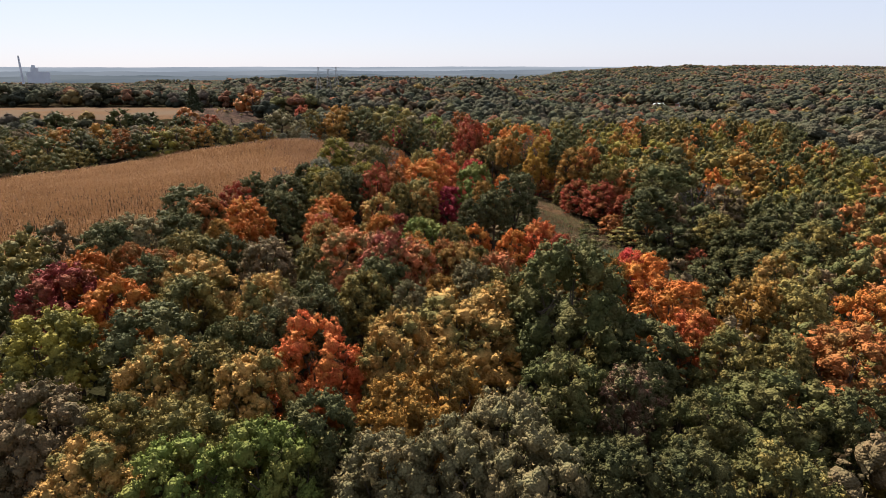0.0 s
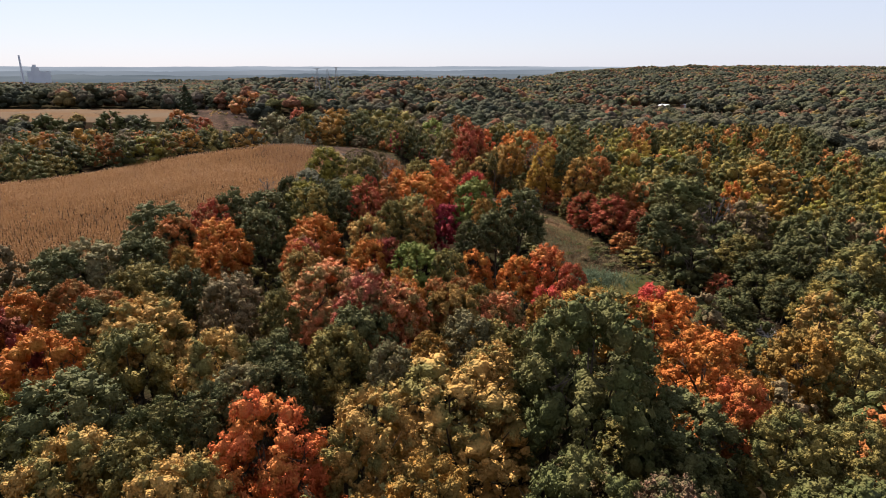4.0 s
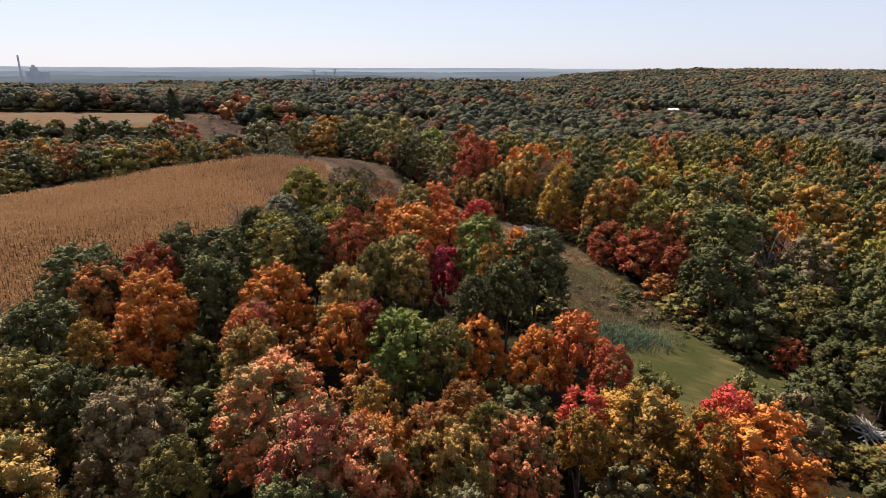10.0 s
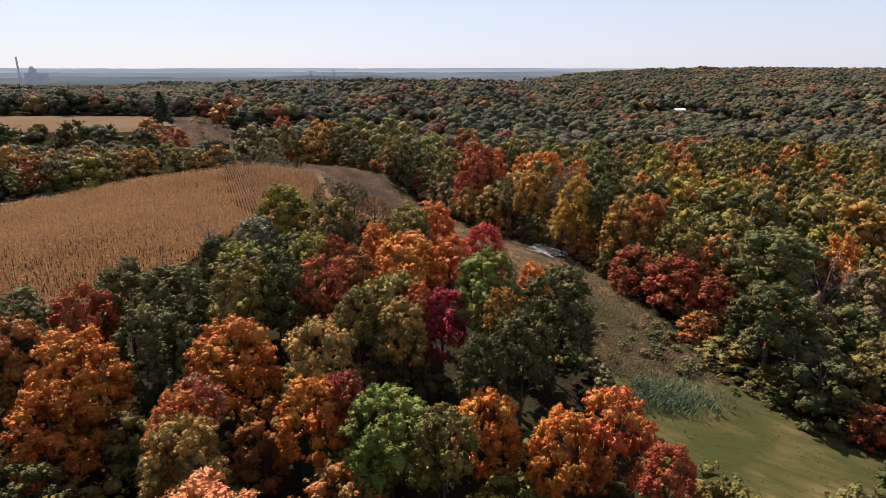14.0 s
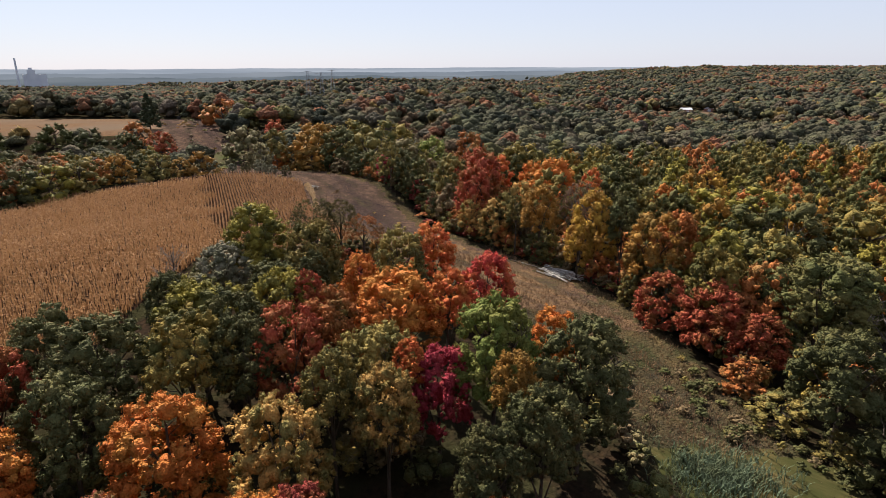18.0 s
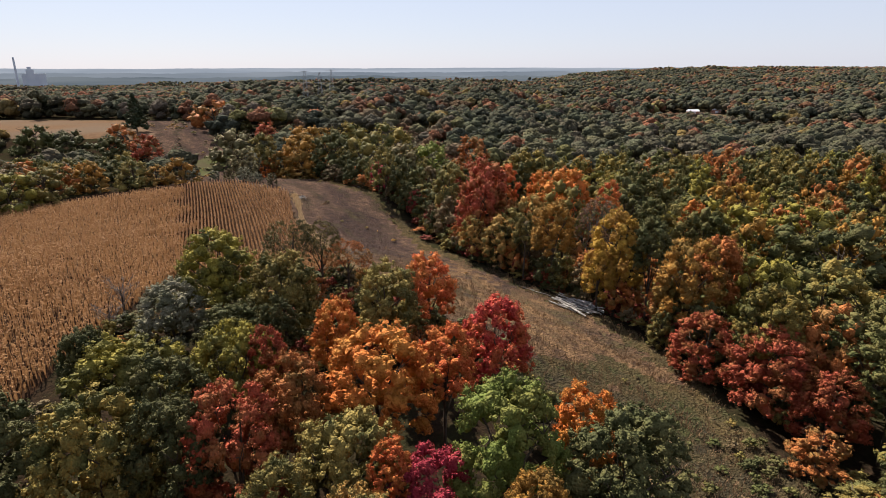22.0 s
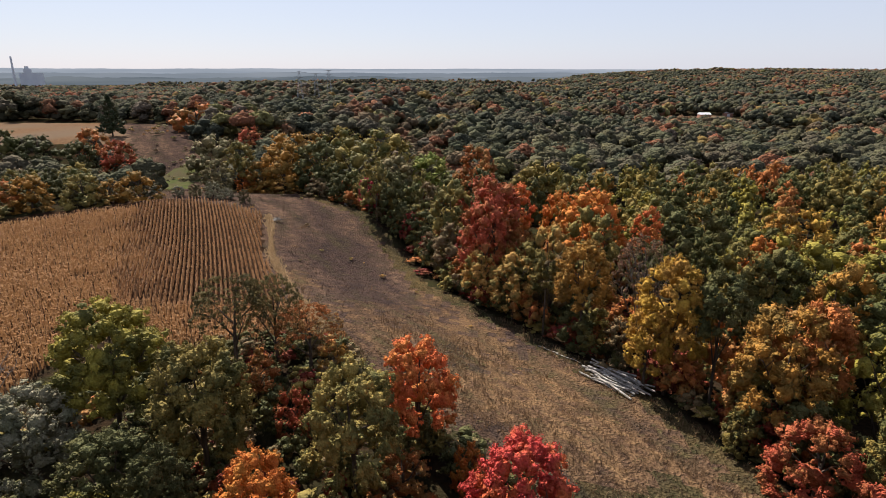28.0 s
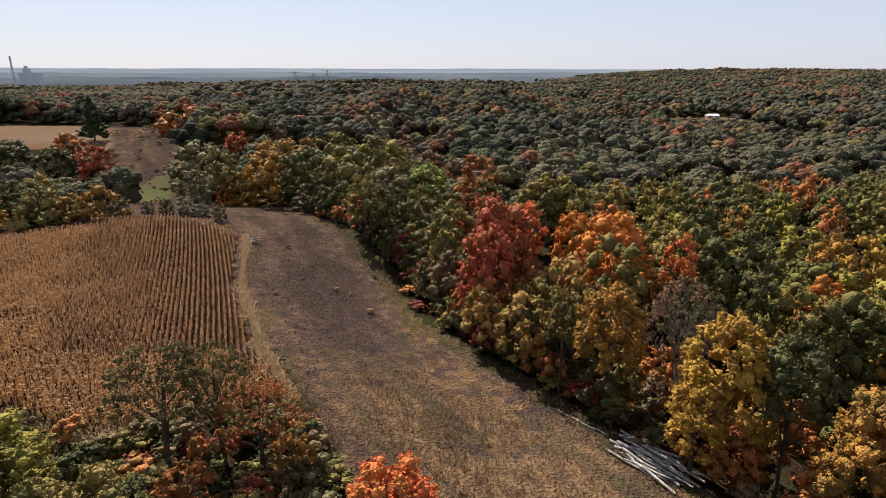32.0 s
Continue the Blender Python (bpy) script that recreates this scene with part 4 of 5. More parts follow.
def plant_far():
    rng = random.Random(8)
    tiers = {"rim": {}, "near": {}, "mid": {}, "far": {}, "last": {}}
    palette = ["dark"] * 5 + ["green"] * 5 + ["sage"] * 5 + ["olive"] * 5 + ["tan"] * 3 + ["rust"] * 3 + ["brown"] * 3 + ["gold", "orangered", "lime"]
    y = 150.0
    while y < 2450:
        gap = 10.6 if y < 450 else 11.4 if y < 1000 else 10.4 if y < 1300 else 9.0
        x = -60 - 0.82 * y
        while x < 60 + 0.77 * y:
            px, py = x + rng.uniform(-0.55, 0.55) * gap, y + rng.uniform(-0.55, 0.55) * gap
            x += gap
            if py < 300 and -230 < px < 150 and abs(px) < 30 + 0.8 * (py + 6):
                continue
            if py < 500 and zone(px, py) != "wood":
                continue
            if py < 480 and crowded(px, py, 3.5, 0.7):
                continue
            if 700 < py and px < -0.45 * py and rng.random() < 0.35:
                continue
            if py > 1350 and px < 0.10 * py and rng.random() < 0.55 + 0.2 * (py > 1900):
                continue
            if 330 < py < 396 and -270 < px < -110 and rng.random() < 0.5:
                continue
            if any(((px - a) / c) ** 2 + ((py - b) / d) ** 2 < 1 for a, b, c, d in CLEARINGS):
                continue
            hue = rng.choice(palette)
            stand = noise.noise(Vector((px / 48, py / 62, 3))) + 0.35 * noise.noise(Vector((px / 170, py / 210, 6)))
            if stand > 0.24:
                hue = rng.choice(["dark", "dark", "dark", "green"])
            elif stand > 0.08:
                hue = rng.choice(["green", "sage", "green", "olive", "dark"])
            elif stand < -0.26 and rng.random() < 0.8:
                hue = rng.choice(["rust", "tan", "orangered", "gold", "rust", "brown"])
            elif stand < -0.1:
                hue = rng.choice(["tan", "olive", "brown", "rust", "olive", "lime", "sage"])
            if 25 < px < 330 and 300 < py < 480 + 0.2 * px and rng.random() < 0.7:
                hue = rng.choice(["sage", "sage", "green", "sage", "olive"])
            tall = rng.uniform(13, 18) if py > 330 else rng.uniform(10, 14)
            if py > 330:
                tall += 7 * noise.noise(Vector((px / 42, py / 52, 9))) + 5 * noise.noise(Vector((px / 150, py / 120, 5)))
            if px < -118 and 300 < py < 396:
                tall = rng.uniform(5.5, 9)
            if py > 520 and px < -0.38 * py:
                tall = rng.uniform(8, 11.5)
            if 640 < py < 900 and abs(px - 0.381 * (py - 126)) < 42:
                tall = rng.uniform(4, 7)
            spot = (px, py, ground_z(px, py), gap * rng.choice([0.46, 0.54, 0.62, 0.7, 0.8]) * rng.uniform(0.9, 1.1), tall)
            if py < 560 and any(zone(px + a, py - b) != "wood" for a, b in ((0, 14), (9, 10), (-9, 10), (0, 26))):
                tier = "rim"
            else:
                tier = "near" if py < 420 else "mid" if py < 750 else "far" if py < 1300 else "last"
            tiers[tier].setdefault(hue, []).append(spot)
        y += gap * 0.9
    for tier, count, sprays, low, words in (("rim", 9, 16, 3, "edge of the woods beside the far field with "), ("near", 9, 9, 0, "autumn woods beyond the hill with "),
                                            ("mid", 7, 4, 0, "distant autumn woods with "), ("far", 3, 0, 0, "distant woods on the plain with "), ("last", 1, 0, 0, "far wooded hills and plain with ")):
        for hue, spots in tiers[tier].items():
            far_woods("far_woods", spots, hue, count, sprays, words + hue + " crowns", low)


plant_far()

# ---- the corn ----
ROW_WAY = np.array([-0.42, 0.9075])
ROW_SIDE = np.array([0.9075, 0.42])
CORN_LEAF = leaves_of("dry_corn", (0.30, 0.156, 0.062), (0.235, 0.118, 0.048), (0.245, 0.124, 0.05), 0.05, 0.3, 3)
RUSSET_CORN = leaves_of("russet_corn", (0.27, 0.142, 0.062), (0.185, 0.094, 0.043), (0.195, 0.098, 0.044), 0.05, 0.3, 3)
STRAW = leaves_of("straw_grass", (0.35, 0.24, 0.125), (0.25, 0.17, 0.09), (0.28, 0.19, 0.10), 0.3, 0.3)
WEED = leaves_of("dry_weeds", (0.115, 0.070, 0.044), (0.066, 0.041, 0.031), (0.075, 0.046, 0.038), 0.12, 0.2)
PALE_WEED = leaves_of("pale_weeds", (0.20, 0.122, 0.064), (0.125, 0.076, 0.043), (0.13, 0.081, 0.044), 0.12, 0.2)
REED = leaves_of("bluish_reeds", (0.095, 0.125, 0.075), (0.062, 0.085, 0.05), (0.085, 0.10, 0.052), 0.3, 0.2)
GREEN_WEED = leaves_of("green_weeds", (0.13, 0.092, 0.044), (0.085, 0.062, 0.032), (0.10, 0.078, 0.036), 0.2, 0.2)


def blades(name, spots, mat, label, category, per=2, lean=0.55, thick=0.055):
    """Upright blades in tufts: x, y, height, spread for each tuft."""
    rng = np.random.default_rng(len(spots))
    s = np.array(spots)
    n = len(s)
    z = height(s[:, 0], s[:, 1]) - 0.05
    verts, o = [], 0
    for k in range(per):
        w = rng.uniform(0, 2 * math.pi, n)
        t = s[:, 2] * rng.uniform(0.6, 1.1, n)
        base = np.stack([s[:, 0] + np.cos(w) * s[:, 3] * 0.35, s[:, 1] + np.sin(w) * s[:, 3] * 0.35, z], 1)
        side = np.stack([-np.sin(w), np.cos(w), 0 * w], 1) * (thick * rng.uniform(0.7, 1.5, n))[:, None]
        tip = base + np.stack([np.cos(w) * t * lean, np.sin(w) * t * lean, t], 1)
        mid = base + np.stack([np.cos(w) * t * lean * 0.25, np.sin(w) * t * lean * 0.25, t * 0.6], 1)
        verts.append(np.stack([base - side * 0.6, mid - side, tip, mid + side, base + side * 0.6], 1).reshape(-1, 3))
    verts = np.concatenate(verts)
    faces = [[5 * i, 5 * i + 1, 5 * i + 2, 5 * i + 3, 5 * i + 4] for i in range(len(verts) // 5)]
    return tagged(new(name, mesh_of(name, verts, faces, mat)), label, category, kind="stuff")


def drooping(spots, along, across, mat, seed=77):
    """The arching upper leaves of the corn, lying mostly along the rows."""
    rng = np.random.default_rng(seed)
    s = np.array(spots)
    n = len(s)
    way = np.where(rng.random(n) < 0.5, 1.0, -1.0)[:, None] * np.array([*along, 0])
    side = np.array([*across, 0])
    base = np.stack([s[:, 0], s[:, 1], height(s[:, 0], s[:, 1]) + s[:, 2] * rng.uniform(0.75, 0.98, n)], 1)
    long = rng.uniform(0.25, 0.5, n)[:, None]
    wide = side * rng.uniform(0.04, 0.09, n)[:, None]
    skew = side * rng.uniform(-0.18, 0.18, n)[:, None]
    tip = base + way * long + skew - np.array([0, 0, 1]) * (long * rng.uniform(-0.1, 0.5, n)[:, None])
    quad = np.stack([base - wide, base + wide, tip + wide * 0.6, tip - wide * 0.6], 1).reshape(-1, 3)
    me = mesh_of("corn_leaves", quad, np.arange(4 * n).reshape(-1, 4).tolist(), mat)
    tagged(new("corn_leaves", me), "arching dry leaves on top of the corn", "corn", kind="stuff")


def plant_corn():
    """A strip of rows along the right edge, and cross rows over the rest of the field."""
    rng = random.Random(11)
    strip, field = [], []

    def stand(p, rows, tall):
        x, y = float(p[0]), float(p[1])
        if y < 60 or y > 275 or x < -205 or not inside(CORN, x, y):
            return
        left = (-37.0 - x) * ROW_SIDE[0] + (217.0 - y) * ROW_SIDE[1] + 7 * noise.noise(Vector((x / 6, y / 6, 8)))
        if (left < 25 and y > 200 + 5 * noise.noise(Vector((x / 7, y / 7, 3)))) != (rows is strip) or rng.random() < 0.03:
            return
        if noise.noise(Vector((x / 5, y / 5, 1))) > 0.66:
            return
        rows.append((x, y, tall, 0.12))

    for r in range(-50, 30):
        for k in range(190):
            p = np.array([-37.0, 217.0]) + ROW_SIDE * (r * 0.76) + ROW_WAY * (k * 0.5 - 35)
            stand(p + (rng.uniform(-0.04, 0.04) + 1.1 * math.sin(p[1] / 31), rng.uniform(-0.2, 0.2)), strip, rng.uniform(1.4, 1.9))
    for r in range(-190, 75):
        for k in range(485):
            p = np.array([-37.0, 217.0]) + ROW_WAY * (r * 0.76) - ROW_SIDE * (k * 0.42 - 30)
            stand(p + (rng.uniform(-0.2, 0.2), rng.uniform(-0.06, 0.06)), field, rng.uniform(1.5, 2.1))
    blades("corn_crop", strip, RUSSET_CORN, "ripe dry corn standing in close rows", "corn", 1, 0.10, 0.11)
    drooping(strip, ROW_WAY, ROW_SIDE, RUSSET_CORN)
    blades("corn_crop", field, CORN_LEAF, "ripe dry corn in rows across the field", "corn", 1, 0.15, 0.12)
    drooping(field, ROW_SIDE, ROW_WAY, CORN_LEAF)
    drooping(field, ROW_WAY, ROW_SIDE, CORN_LEAF, 78)
    drooping(strip, ROW_WAY, ROW_SIDE, RUSSET_CORN, 79)


plant_corn()


def plant_grass():
    rng = random.Random(12)
    dry, pale, green, straw, lawn = [], [], [], [], []
    for _ in range(70000):
        y = rng.uniform(100, 300)
        edge = float(np.interp(y, EDGE_Y, EDGE_X))
        x = edge + 6 - rng.random() ** 0.9 * 66
        kind = zone(x, y)
        if kind == "grass":
            v = noise.noise(Vector(((0.58 * x - 0.81 * y) / 22, (0.81 * x + 0.58 * y) / 5, 0))) + 0.75 * smooth((222 + 0.35 * x - y) / 30) - 0.38 + 0.5 * noise.noise(Vector((x / 1.8, y / 1.8, 4)))
            low = (y - 134) / 40 + v
            spot = (x, y, rng.uniform(0.2, 0.6) * (1.5 if v > 0.3 else 0.9), 0.5)
            if low < 0.45 or (x > edge - 4 and rng.random() < 0.35):
                (green if rng.random() < 0.5 else pale).append(spot)
            elif v > 0.12:
                if rng.random() < 0.15 + 0.6 * smooth((v - 0.12) * 2):
                    pale.append(spot)
            elif rng.random() < 0.13 * smooth(0.75 - v * 1.5 + noise.noise(Vector((x / 6, y / 12, 9)))):
                dry.append(spot)
        elif kind == "lawn" and rng.random() < 0.35:
            lawn.append((x, y, rng.uniform(0.06, 0.22), 0.3))
    edge_line = [(-52.5, 259), (-42.5, 230), (-29.5, 205), (-20.5, 191.5)]
    for (ax, ay), (bx, by) in zip(edge_line, edge_line[1:]):
        for k in range(1500):
            u = rng.random()
            straw.append((ax + (bx - ax) * u + rng.gauss(1.1, 0.32 + 0.2 * math.sin(u * 7)) + 1.1 * math.sin((ay + (by - ay) * u) / 31), ay + (by - ay) * u + rng.uniform(-0.5, 0.5), rng.uniform(0.4, 1.0), 0.3))
    for k in range(700):  # rough grass between the corn and the thicket
        straw.append((rng.gauss(-40, 6), rng.gauss(186, 3), rng.uniform(0.3, 0.9), 0.3))
    blades("dry_weeds", dry, WEED, "brown dry weeds on the hill", "grass", 3, 0.5, 0.032)
    blades("pale_grass", pale, PALE_WEED, "pale tan dry grass on the hill", "grass", 3, 0.5, 0.032)
    blades("green_weeds", green, GREEN_WEED, "grey-green weeds at the foot of the hill", "grass")
    blades("straw_verge", straw, STRAW, "straw-coloured grass verge beside the corn", "grass")
    blades("lawn_grass", lawn, GREEN_WEED, "short mown grass in the clearing", "grass")
    reeds = [(rng.gauss(29, 3.2), rng.gauss(129, 2.2), rng.uniform(0.9, 1.7), 0.4) for _ in range(900)]
    blades("reed_bed", reeds, REED, "patch of tall bluish-green weeds", "reeds")


plant_grass()

# ---- logs, brush and dead wood ----
def log(x, y, z, long, r, turn, rise, seed, mat=BLEACHED):
    rng = np.random.default_rng(seed)
    pts = [(-long / 2 + long * k, rng.normal() * 0.10, rng.normal() * 0.05) for k in (0, 0.2, 0.45, 0.7, 1)]
    v, f = tube(pts, [r * 1.08, r, r * 0.96, r * 0.9, r * 0.8], 8)
    f.append(list(range(7, -1, -1)))
    ob = new("log", mesh_of("log", v, f, mat))
    ob.matrix_world = pose(x, y, z, 0, rise, turn)
    return tagged(ob, "long bleached log in a pile at the wood's edge", "log", "log pile")


def pile_logs():
    rng = random.Random(21)
    way = math.degrees(math.atan2(-8.8, 7.4))
    for k in range(38):
        tier, across = (0, (k - 6.5) * 0.40) if k < 14 else (1, (k - 20) * 0.42) if k < 26 else (2, (k - 30) * 0.45) if k < 34 else (3, (k - 35.5) * 0.5)
        along = rng.uniform(-2.4, 2.4)
        cx = 20.9 + along * 0.64 + across * 0.76
        cy = 191.6 - along * 0.76 + across * 0.64
        z = ground_z(cx, cy) + 0.18 + tier * 0.29 + rng.uniform(0, 0.1)
        ahead = ground_z(cx + 3 * 0.64, cy - 3 * 0.76) - ground_z(cx - 3 * 0.64, cy + 3 * 0.76)
        log(cx, cy, z, rng.uniform(4.0, 7.6), rng.uniform(0.09, 0.17), way + rng.gauss(0, 5), math.degrees(-math.atan2(ahead, 6)) + rng.uniform(-2.5, 2.5), k)
    for k in range(2):  # thin poles trailing uphill from the pile
        cx, cy = 15.0 - k * 2.6, 198.2 + k * 2.9
        ob = log(cx, cy, ground_z(cx, cy) + 0.12, rng.uniform(3.0, 4.5), 0.07, way + rng.uniform(-9, 9), 0, 60 + k)
        tagged(ob, "thin pale pole lying in dry grass", "pole", "poles by the logs")


pile_logs()


def brush_pile(x, y, size, count, name, label, seed):
    """A heap of dead branches, each one a part."""
    rng = np.random.default_rng(seed)
    ob = tagged(new(name), label, "brush pile")
    ob.location = (x, y, ground_z(x, y))
    for k in range(count):
        w = rng.uniform(0, math.pi)
        d = np.array([math.cos(w), math.sin(w), rng.uniform(-0.12, 0.45)]) * size * rng.uniform(0.3, 0.62)
        c = np.array([rng.normal() * size * 0.16, rng.normal() * size * 0.16, rng.uniform(0.1, 0.16) * size])
        c[2] = max(c[2], abs(d[2]) * 0.6 + 0.1)
        m = c + rng.normal(size=3) * 0.12 * size * 0.3
        pieces = [tube([c - d, m, c + d], [0.13, 0.11, 0.03], 6)]
        for _ in range(3):
            s = m + (c + d - m) * rng.uniform(0.2, 0.9)
            pieces.append(tube([s, s + rng.normal(size=3) * size * 0.12], [0.05, 0.015], 4))
        put("branch", mesh_of("branch", *joined(pieces), BLEACHED), ob)
    return ob


brush_pile(52.8, 105.0, 4.6, 20, "brush_pile", "heap of bleached dead branches beside the clearing", 31)
brush_pile(-48.0, 255.5, 3.2, 7, "brush_pile", "few white sticks lying at the corn's corner", 32)
brush_pile(-36, 283, 3.5, 6, "brush_pile", "fallen pale sticks at the wood's edge", 33)


def dead_tree(x, y, tall, radius, label):
    ob = tagged(new("dead_tree"), label, "tree", "autumn trees")
    ob.matrix_world = Matrix.LocRotScale((x, y, ground_z(x, y)), Euler((0, 0, x)), (radius / 5, radius / 5, tall / 16))
    put("trunk", TRUNK[0], ob)
    for me in BARE_BOUGHS[int(abs(x)) % 2]:
        put("limb", me, ob)


dead_tree(-52, 172, 6.5, 3.2, "leafless dead tree leaning at the corn's edge")
dead_tree(-50, 165, 5.5, 2.8, "leafless dead tree at the corn's edge")


# ---- conifer ----
def conifer(x, y, tall, radius):
    rng = np.random.default_rng(41)
    ob = tagged(new("conifer"), "tall dark spruce beside the far field", "tree")
    ob.location = (x, y, ground_z(x, y))
    put("trunk", mesh_of("trunk", *tube([(0, 0, -0.5), (0, 0, tall * 0.5), (0, 0, tall * 0.97)], [0.4, 0.25, 0.04], 7), BARK), ob)
    clumps = []
    for k in range(70):
        u = (k + rng.random()) / 70
        w = k * 2.4
        reach = radius * (1 - u) ** 0.7 * rng.uniform(0.3, 1.05)
        clumps.append((reach * math.cos(w), reach * math.sin(w), 2 + (tall - 3) * u, 0.5 + 1.3 * (1 - u)))
    clumps = np.array(clumps)
    put("crown", mesh_of("crown", *foliage(rng, clumps, 7, 12, 0.75), LEAF["conifer"], True), ob)


conifer(-181, 411, 21, 6.4)

# shrubs along the far edge of the corn
HEDGE = [(-104, 265), (-99, 267), (-95, 269), (-90, 270.5), (-86, 271), (-80, 272.5), (-75, 272), (-70, 272), (-66, 270.5), (-60, 268)]
for k, (hx, hy) in enumerate(HEDGE):
    tree(hx, hy, 3.9 + 0.7 * math.sin(k * 2.1), 2.1 + 0.4 * math.cos(k * 1.7), "silver" if k % 3 else "sage")


# ---- far buildings, pylons, water ----
# power plant concrete, its pale blue put in for distance haze
HAZED_CONCRETE = surface("hazed_pale_concrete", (0.48, 0.51, 0.56), (0.55, 0.58, 0.62), 0.05, 0.8, 0.02)
STEEL = surface("grey_steel", (0.20, 0.21, 0.22), (0.28, 0.29, 0.30), 0.3, 0.6, 0.01)
METAL_ROOF = surface("white_metal_roof", (0.58, 0.58, 0.60), (0.50, 0.50, 0.52), 0.4, 0.5, 0.02)
RED_BOARD = surface("barn_boards", (0.30, 0.16, 0.12), (0.24, 0.13, 0.10), 1.0, 0.8, 0.03)
BLACK_CLOTH = surface("black_blind", (0.02, 0.02, 0.02), (0.035, 0.033, 0.03), 2.0, 0.9, 0.02)


def block(x0, x1, y0, y1, z0, z1):
    v = [(x, y, z) for z in (z0, z1) for x, y in ((x0, y0), (x1, y0), (x1, y1), (x0, y1))]
    return v, [[3, 2, 1, 0], [4, 5, 6, 7], [0, 1, 5, 4], [1, 2, 6, 5], [2, 3, 7, 6], [3, 0, 4, 7]]


def power_plant(x, y):
    z = ground_z(x, y)
    ob = tagged(new("power_plant"), "distant pale power plant with one tall chimney", "power plant")
    ob.matrix_world = pose(x, y, z, 0, 0, 36)
    top = 80 - z
    put("chimney", mesh_of("chimney", *tube([(0, 0, -2), (0, 0, top * 0.5), (0, 0, top)], [3.4, 2.9, 2.4], 20), HAZED_CONCRETE), ob)
    hall = put("boiler_house", mesh_of("boiler_house", *block(24, 44, -8, 6, -2, 46 - z), HAZED_CONCRETE), ob)
    put("roof_block", mesh_of("roof_block", *block(28, 38, -5, 4, 46 - z, 53 - z), HAZED_CONCRETE), hall)
    put("turbine_hall", mesh_of("turbine_hall", *block(44, 72, -7, 5, -2, 34 - z), HAZED_CONCRETE), ob)
    put("annexe", mesh_of("annexe", *block(12, 24, -5, 4, -2, 34 - z), HAZED_CONCRETE), ob)


power_plant(-1317, 1827)


def pylon(x, y, tall):
    """A lattice tower with three pairs of arms."""
    ob = tagged(new("pylon"), "grey steel lattice power pylon above the woods", "pylon", "pylons")
    ob.location = (x, y, ground_z(x, y))
    half = lambda u: 3.2 * (1 - u) ** 1.3 + 0.55
    for sx, sy in ((1, 1), (1, -1), (-1, 1), (-1, -1)):
        pts = [(sx * half(u), sy * half(u), tall * u) for u in (0, 0.3, 0.6, 1)]
        put("leg", mesh_of("leg", *tube(pts, [0.16, 0.14, 0.12, 0.1], 4), STEEL), ob)
    pieces = []
    for k in range(9):
        a, b = k / 9, (k + 1) / 9
        for sx, sy, ex, ey in ((1, 1, -1, 1), (-1, 1, -1, -1), (-1, -1, 1, -1), (1, -1, 1, 1)):
            pieces.append(tube([(sx * half(a), sy * half(a), tall * a), (ex * half(b), ey * half(b), tall * b)], [0.06, 0.06], 4))
    put("bracing", mesh_of("bracing", *joined(pieces), STEEL), ob)
    for u in (0.74, 0.86, 0.97):
        put("arm", mesh_of("arm", *tube([(-5.5, 0, tall * u), (0, 0, tall * u + 0.6), (5.5, 0, tall * u)], [0.08, 0.18, 0.08], 4), STEEL), ob)


pylon(-135, 591, 37)
pylon(-141, 665, 36)
pylon(-148, 745, 35)
pylon(-487, 560, 36)


def barn(x, y, long, wide, wall, turn, roof_mat):
    ob = tagged(new("barn"), "farm shed with a white metal roof among the trees", "barn", "farm sheds")
    ob.matrix_world = pose(x, y, ground_z(x, y), 0, 0, turn)
    put("wall", mesh_of("wall", *block(-long / 2, long / 2, -wide / 2, wide / 2, -1, wall), RED_BOARD), ob)
    r = wall + wide * 0.28
    v = [(-long / 2 - 0.4, -wide / 2 - 0.4, wall), (long / 2 + 0.4, -wide / 2 - 0.4, wall), (long / 2 + 0.4, wide / 2 + 0.4, wall), (-long / 2 - 0.4, wide / 2 + 0.4, wall), (-long / 2 - 0.4, 0, r), (long / 2 + 0.4, 0, r)]
    put("roof", mesh_of("roof", v, [[0, 1, 5, 4], [2, 3, 4, 5], [1, 2, 5], [3, 0, 4], [3, 2, 1, 0]], roof_mat), ob)
    put("door", mesh_of("door", *block(-2, 2, -wide / 2 - 0.08, -wide / 2 + 0.1, 0, wall * 0.8), METAL_ROOF), ob)


barn(296, 903, 14, 9, 5, 8, METAL_ROOF)
barn(333, 921, 11, 7, 4, -5, METAL_ROOF)


def hunting_blind(x, y):
    ob = tagged(new("hunting_blind"), "small black box blind on the far field", "blind")
    ob.location = (x, y, ground_z(x, y))
    put("cabin", mesh_of("cabin", *block(-0.9, 0.9, -0.9, 0.9, 0.3, 2.2), BLACK_CLOTH), ob)
    put("roof", mesh_of("roof", *block(-1.05, 1.05, -1.05, 1.05, 2.2, 2.32), BLACK_CLOTH), ob)
    for sx in (-0.7, 0.7):
        for sy in (-0.7, 0.7):
            put("leg", mesh_of("leg", *tube([(sx, sy, -0.3), (sx, sy, 0.35)], [0.06, 0.06], 6), BARK), ob)


hunting_blind(-196, 478)


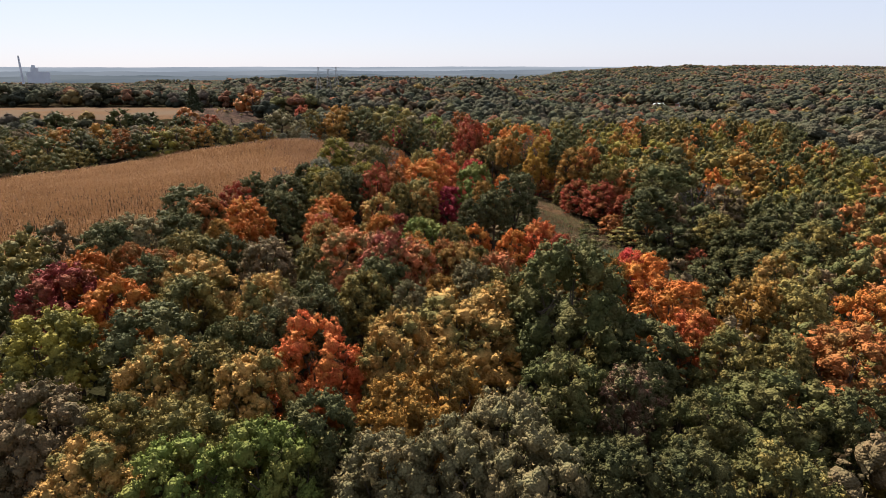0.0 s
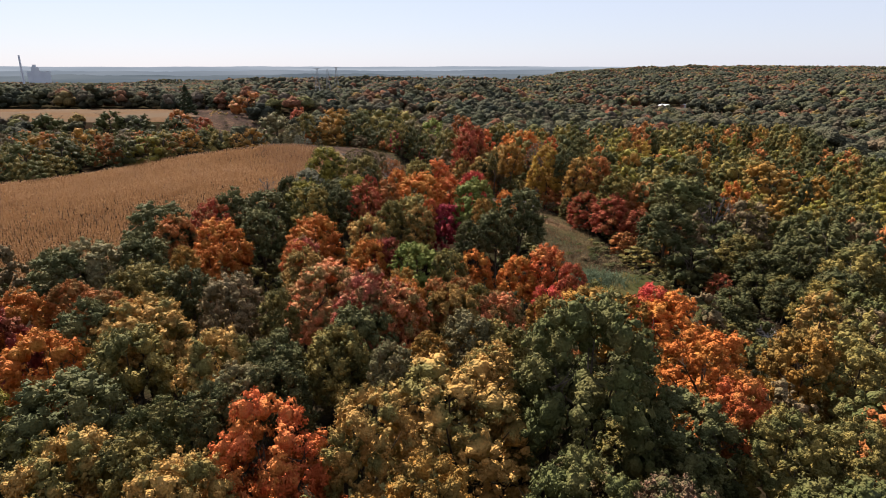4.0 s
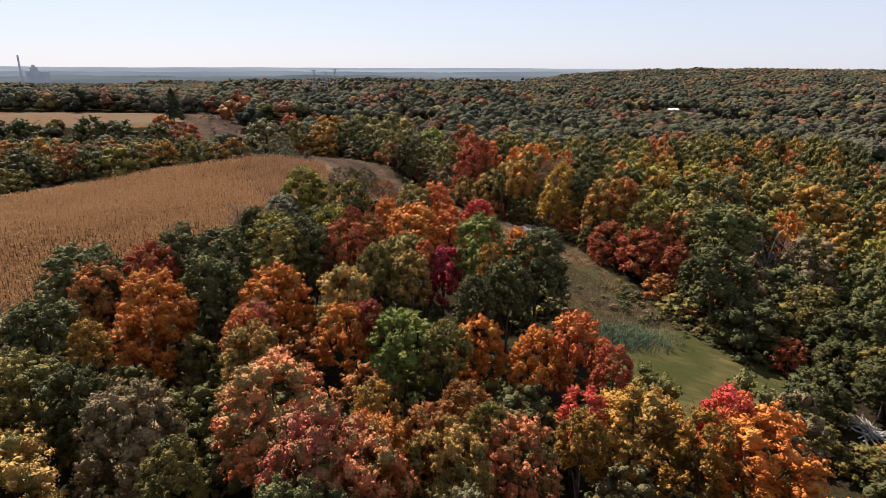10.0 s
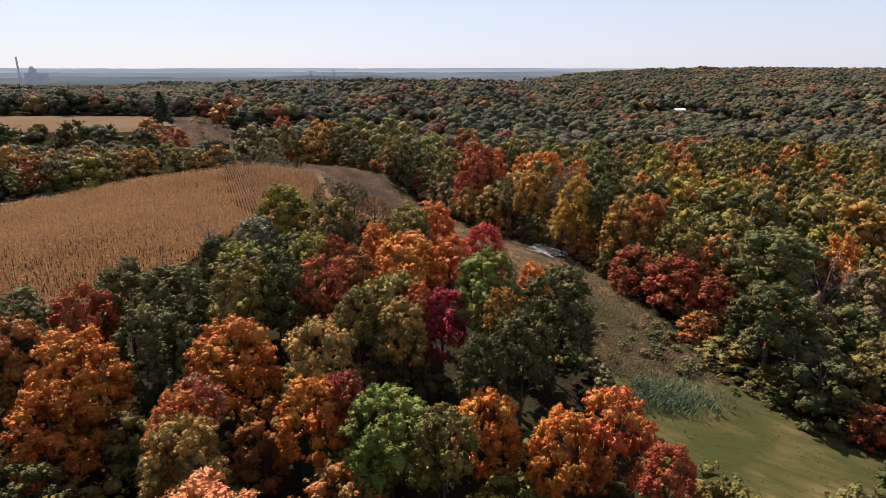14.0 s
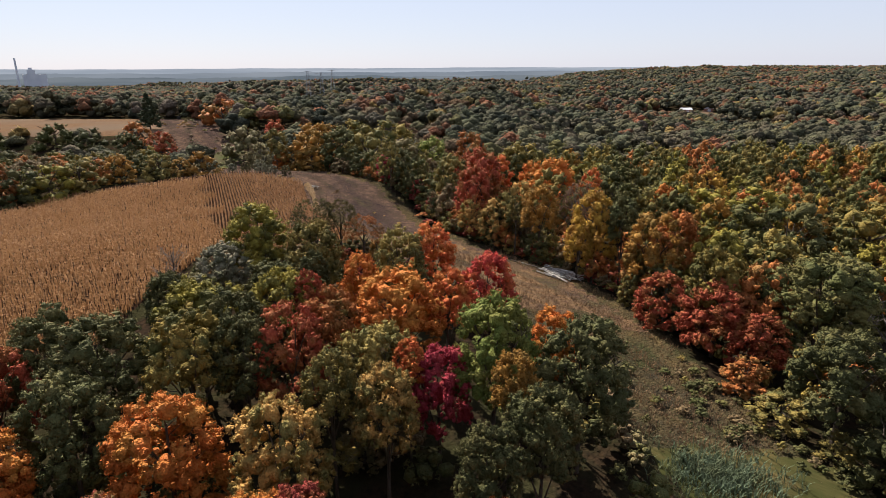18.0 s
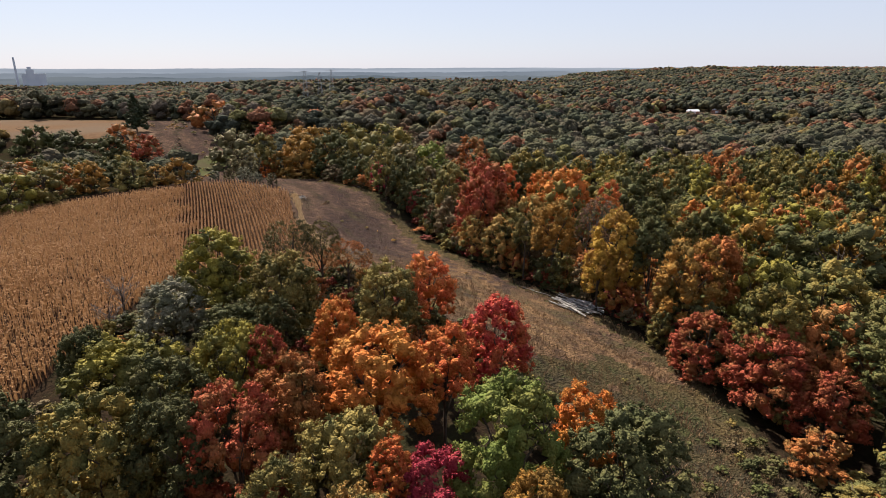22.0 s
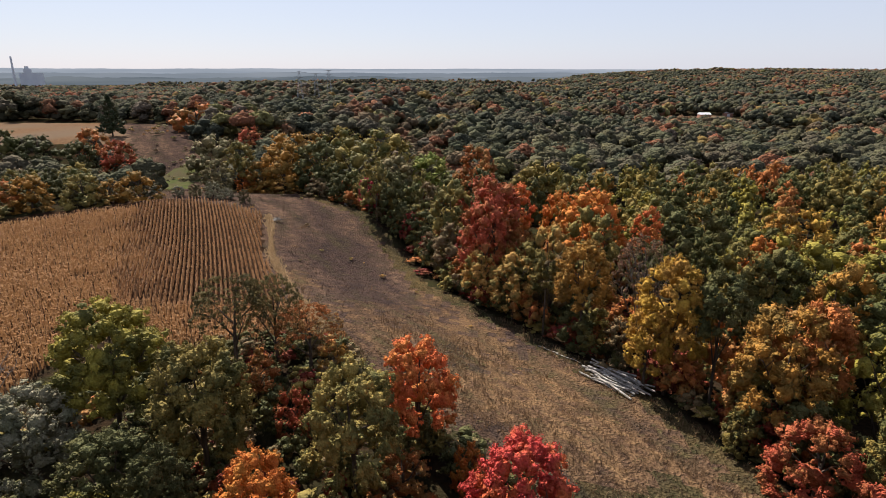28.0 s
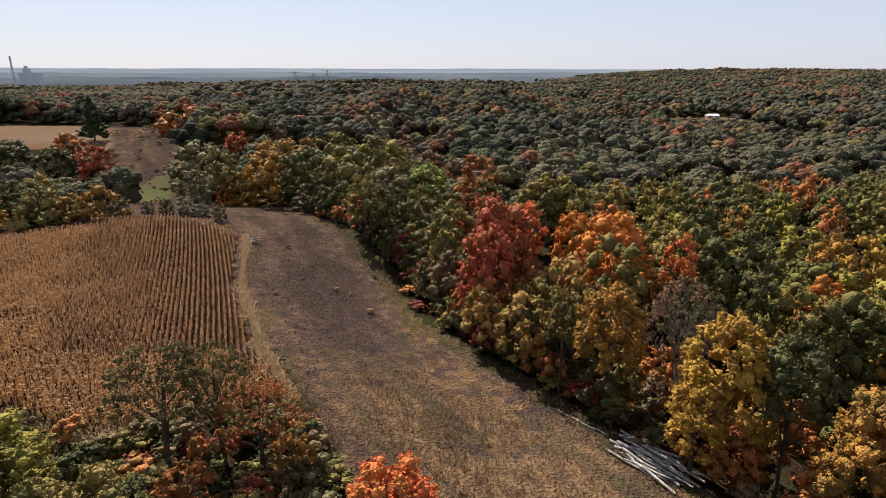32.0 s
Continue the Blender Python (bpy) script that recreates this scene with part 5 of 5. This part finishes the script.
WATER, water_tree, water_shader = material("lake_water", 0.12, 0.5)
ripple = speckle(water_tree, 0.05, 3)
water_tree.links.new(mixed(water_tree, ripple, (0.10, 0.12, 0.13), (0.14, 0.15, 0.16)), water_shader.inputs["Base Color"])
bumped(water_tree, water_shader, ripple, 0.1, 0.2)


def far_lake(x, y, wide, deep, label):
    z = max(ground_z(x + dx * wide, y + dy * deep) for dx in (-0.8, 0, 0.8) for dy in (-0.8, 0, 0.8)) + 4.5
    v = [(x + wide * math.cos(a) * (1 + 0.1 * math.sin(3 * a)), y + deep * math.sin(a) * (1 + 0.12 * math.cos(5 * a)), z) for a in [k * math.pi / 24 for k in range(48)]]
    tagged(new("water", mesh_of("water", v, [list(range(48))], WATER)), label, "lake", kind="structure")


far_lake(-1500, 2310, 265, 85, "bright far river reach on the plain")
far_lake(112, 2440, 85, 45, "bright far pond on the plain")


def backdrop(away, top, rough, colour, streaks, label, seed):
    """A treeline or plain with haze painted into its glowing colour, a band at the horizon that closes the view far
    behind everything.
    """
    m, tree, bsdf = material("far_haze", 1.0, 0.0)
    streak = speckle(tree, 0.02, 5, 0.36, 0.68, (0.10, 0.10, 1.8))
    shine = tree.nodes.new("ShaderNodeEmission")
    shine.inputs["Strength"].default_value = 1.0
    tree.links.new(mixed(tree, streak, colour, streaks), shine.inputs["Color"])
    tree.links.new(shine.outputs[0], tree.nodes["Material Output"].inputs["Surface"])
    rng = random.Random(seed)
    verts, faces = [], []
    n = 420
    for k in range(n + 1):
        a = radians(-75 + 150 * k / n)
        for z in (-40, top + rough * (math.sin(k * 0.11 + seed) + 0.6 * math.sin(k * 0.37 + 2 * seed) + 0.5 * rng.uniform(-1, 1))):
            verts.append((away * math.sin(a), away * math.cos(a), z))
        if k:
            o = 2 * k
            faces.append([o - 2, o, o + 1, o - 1])
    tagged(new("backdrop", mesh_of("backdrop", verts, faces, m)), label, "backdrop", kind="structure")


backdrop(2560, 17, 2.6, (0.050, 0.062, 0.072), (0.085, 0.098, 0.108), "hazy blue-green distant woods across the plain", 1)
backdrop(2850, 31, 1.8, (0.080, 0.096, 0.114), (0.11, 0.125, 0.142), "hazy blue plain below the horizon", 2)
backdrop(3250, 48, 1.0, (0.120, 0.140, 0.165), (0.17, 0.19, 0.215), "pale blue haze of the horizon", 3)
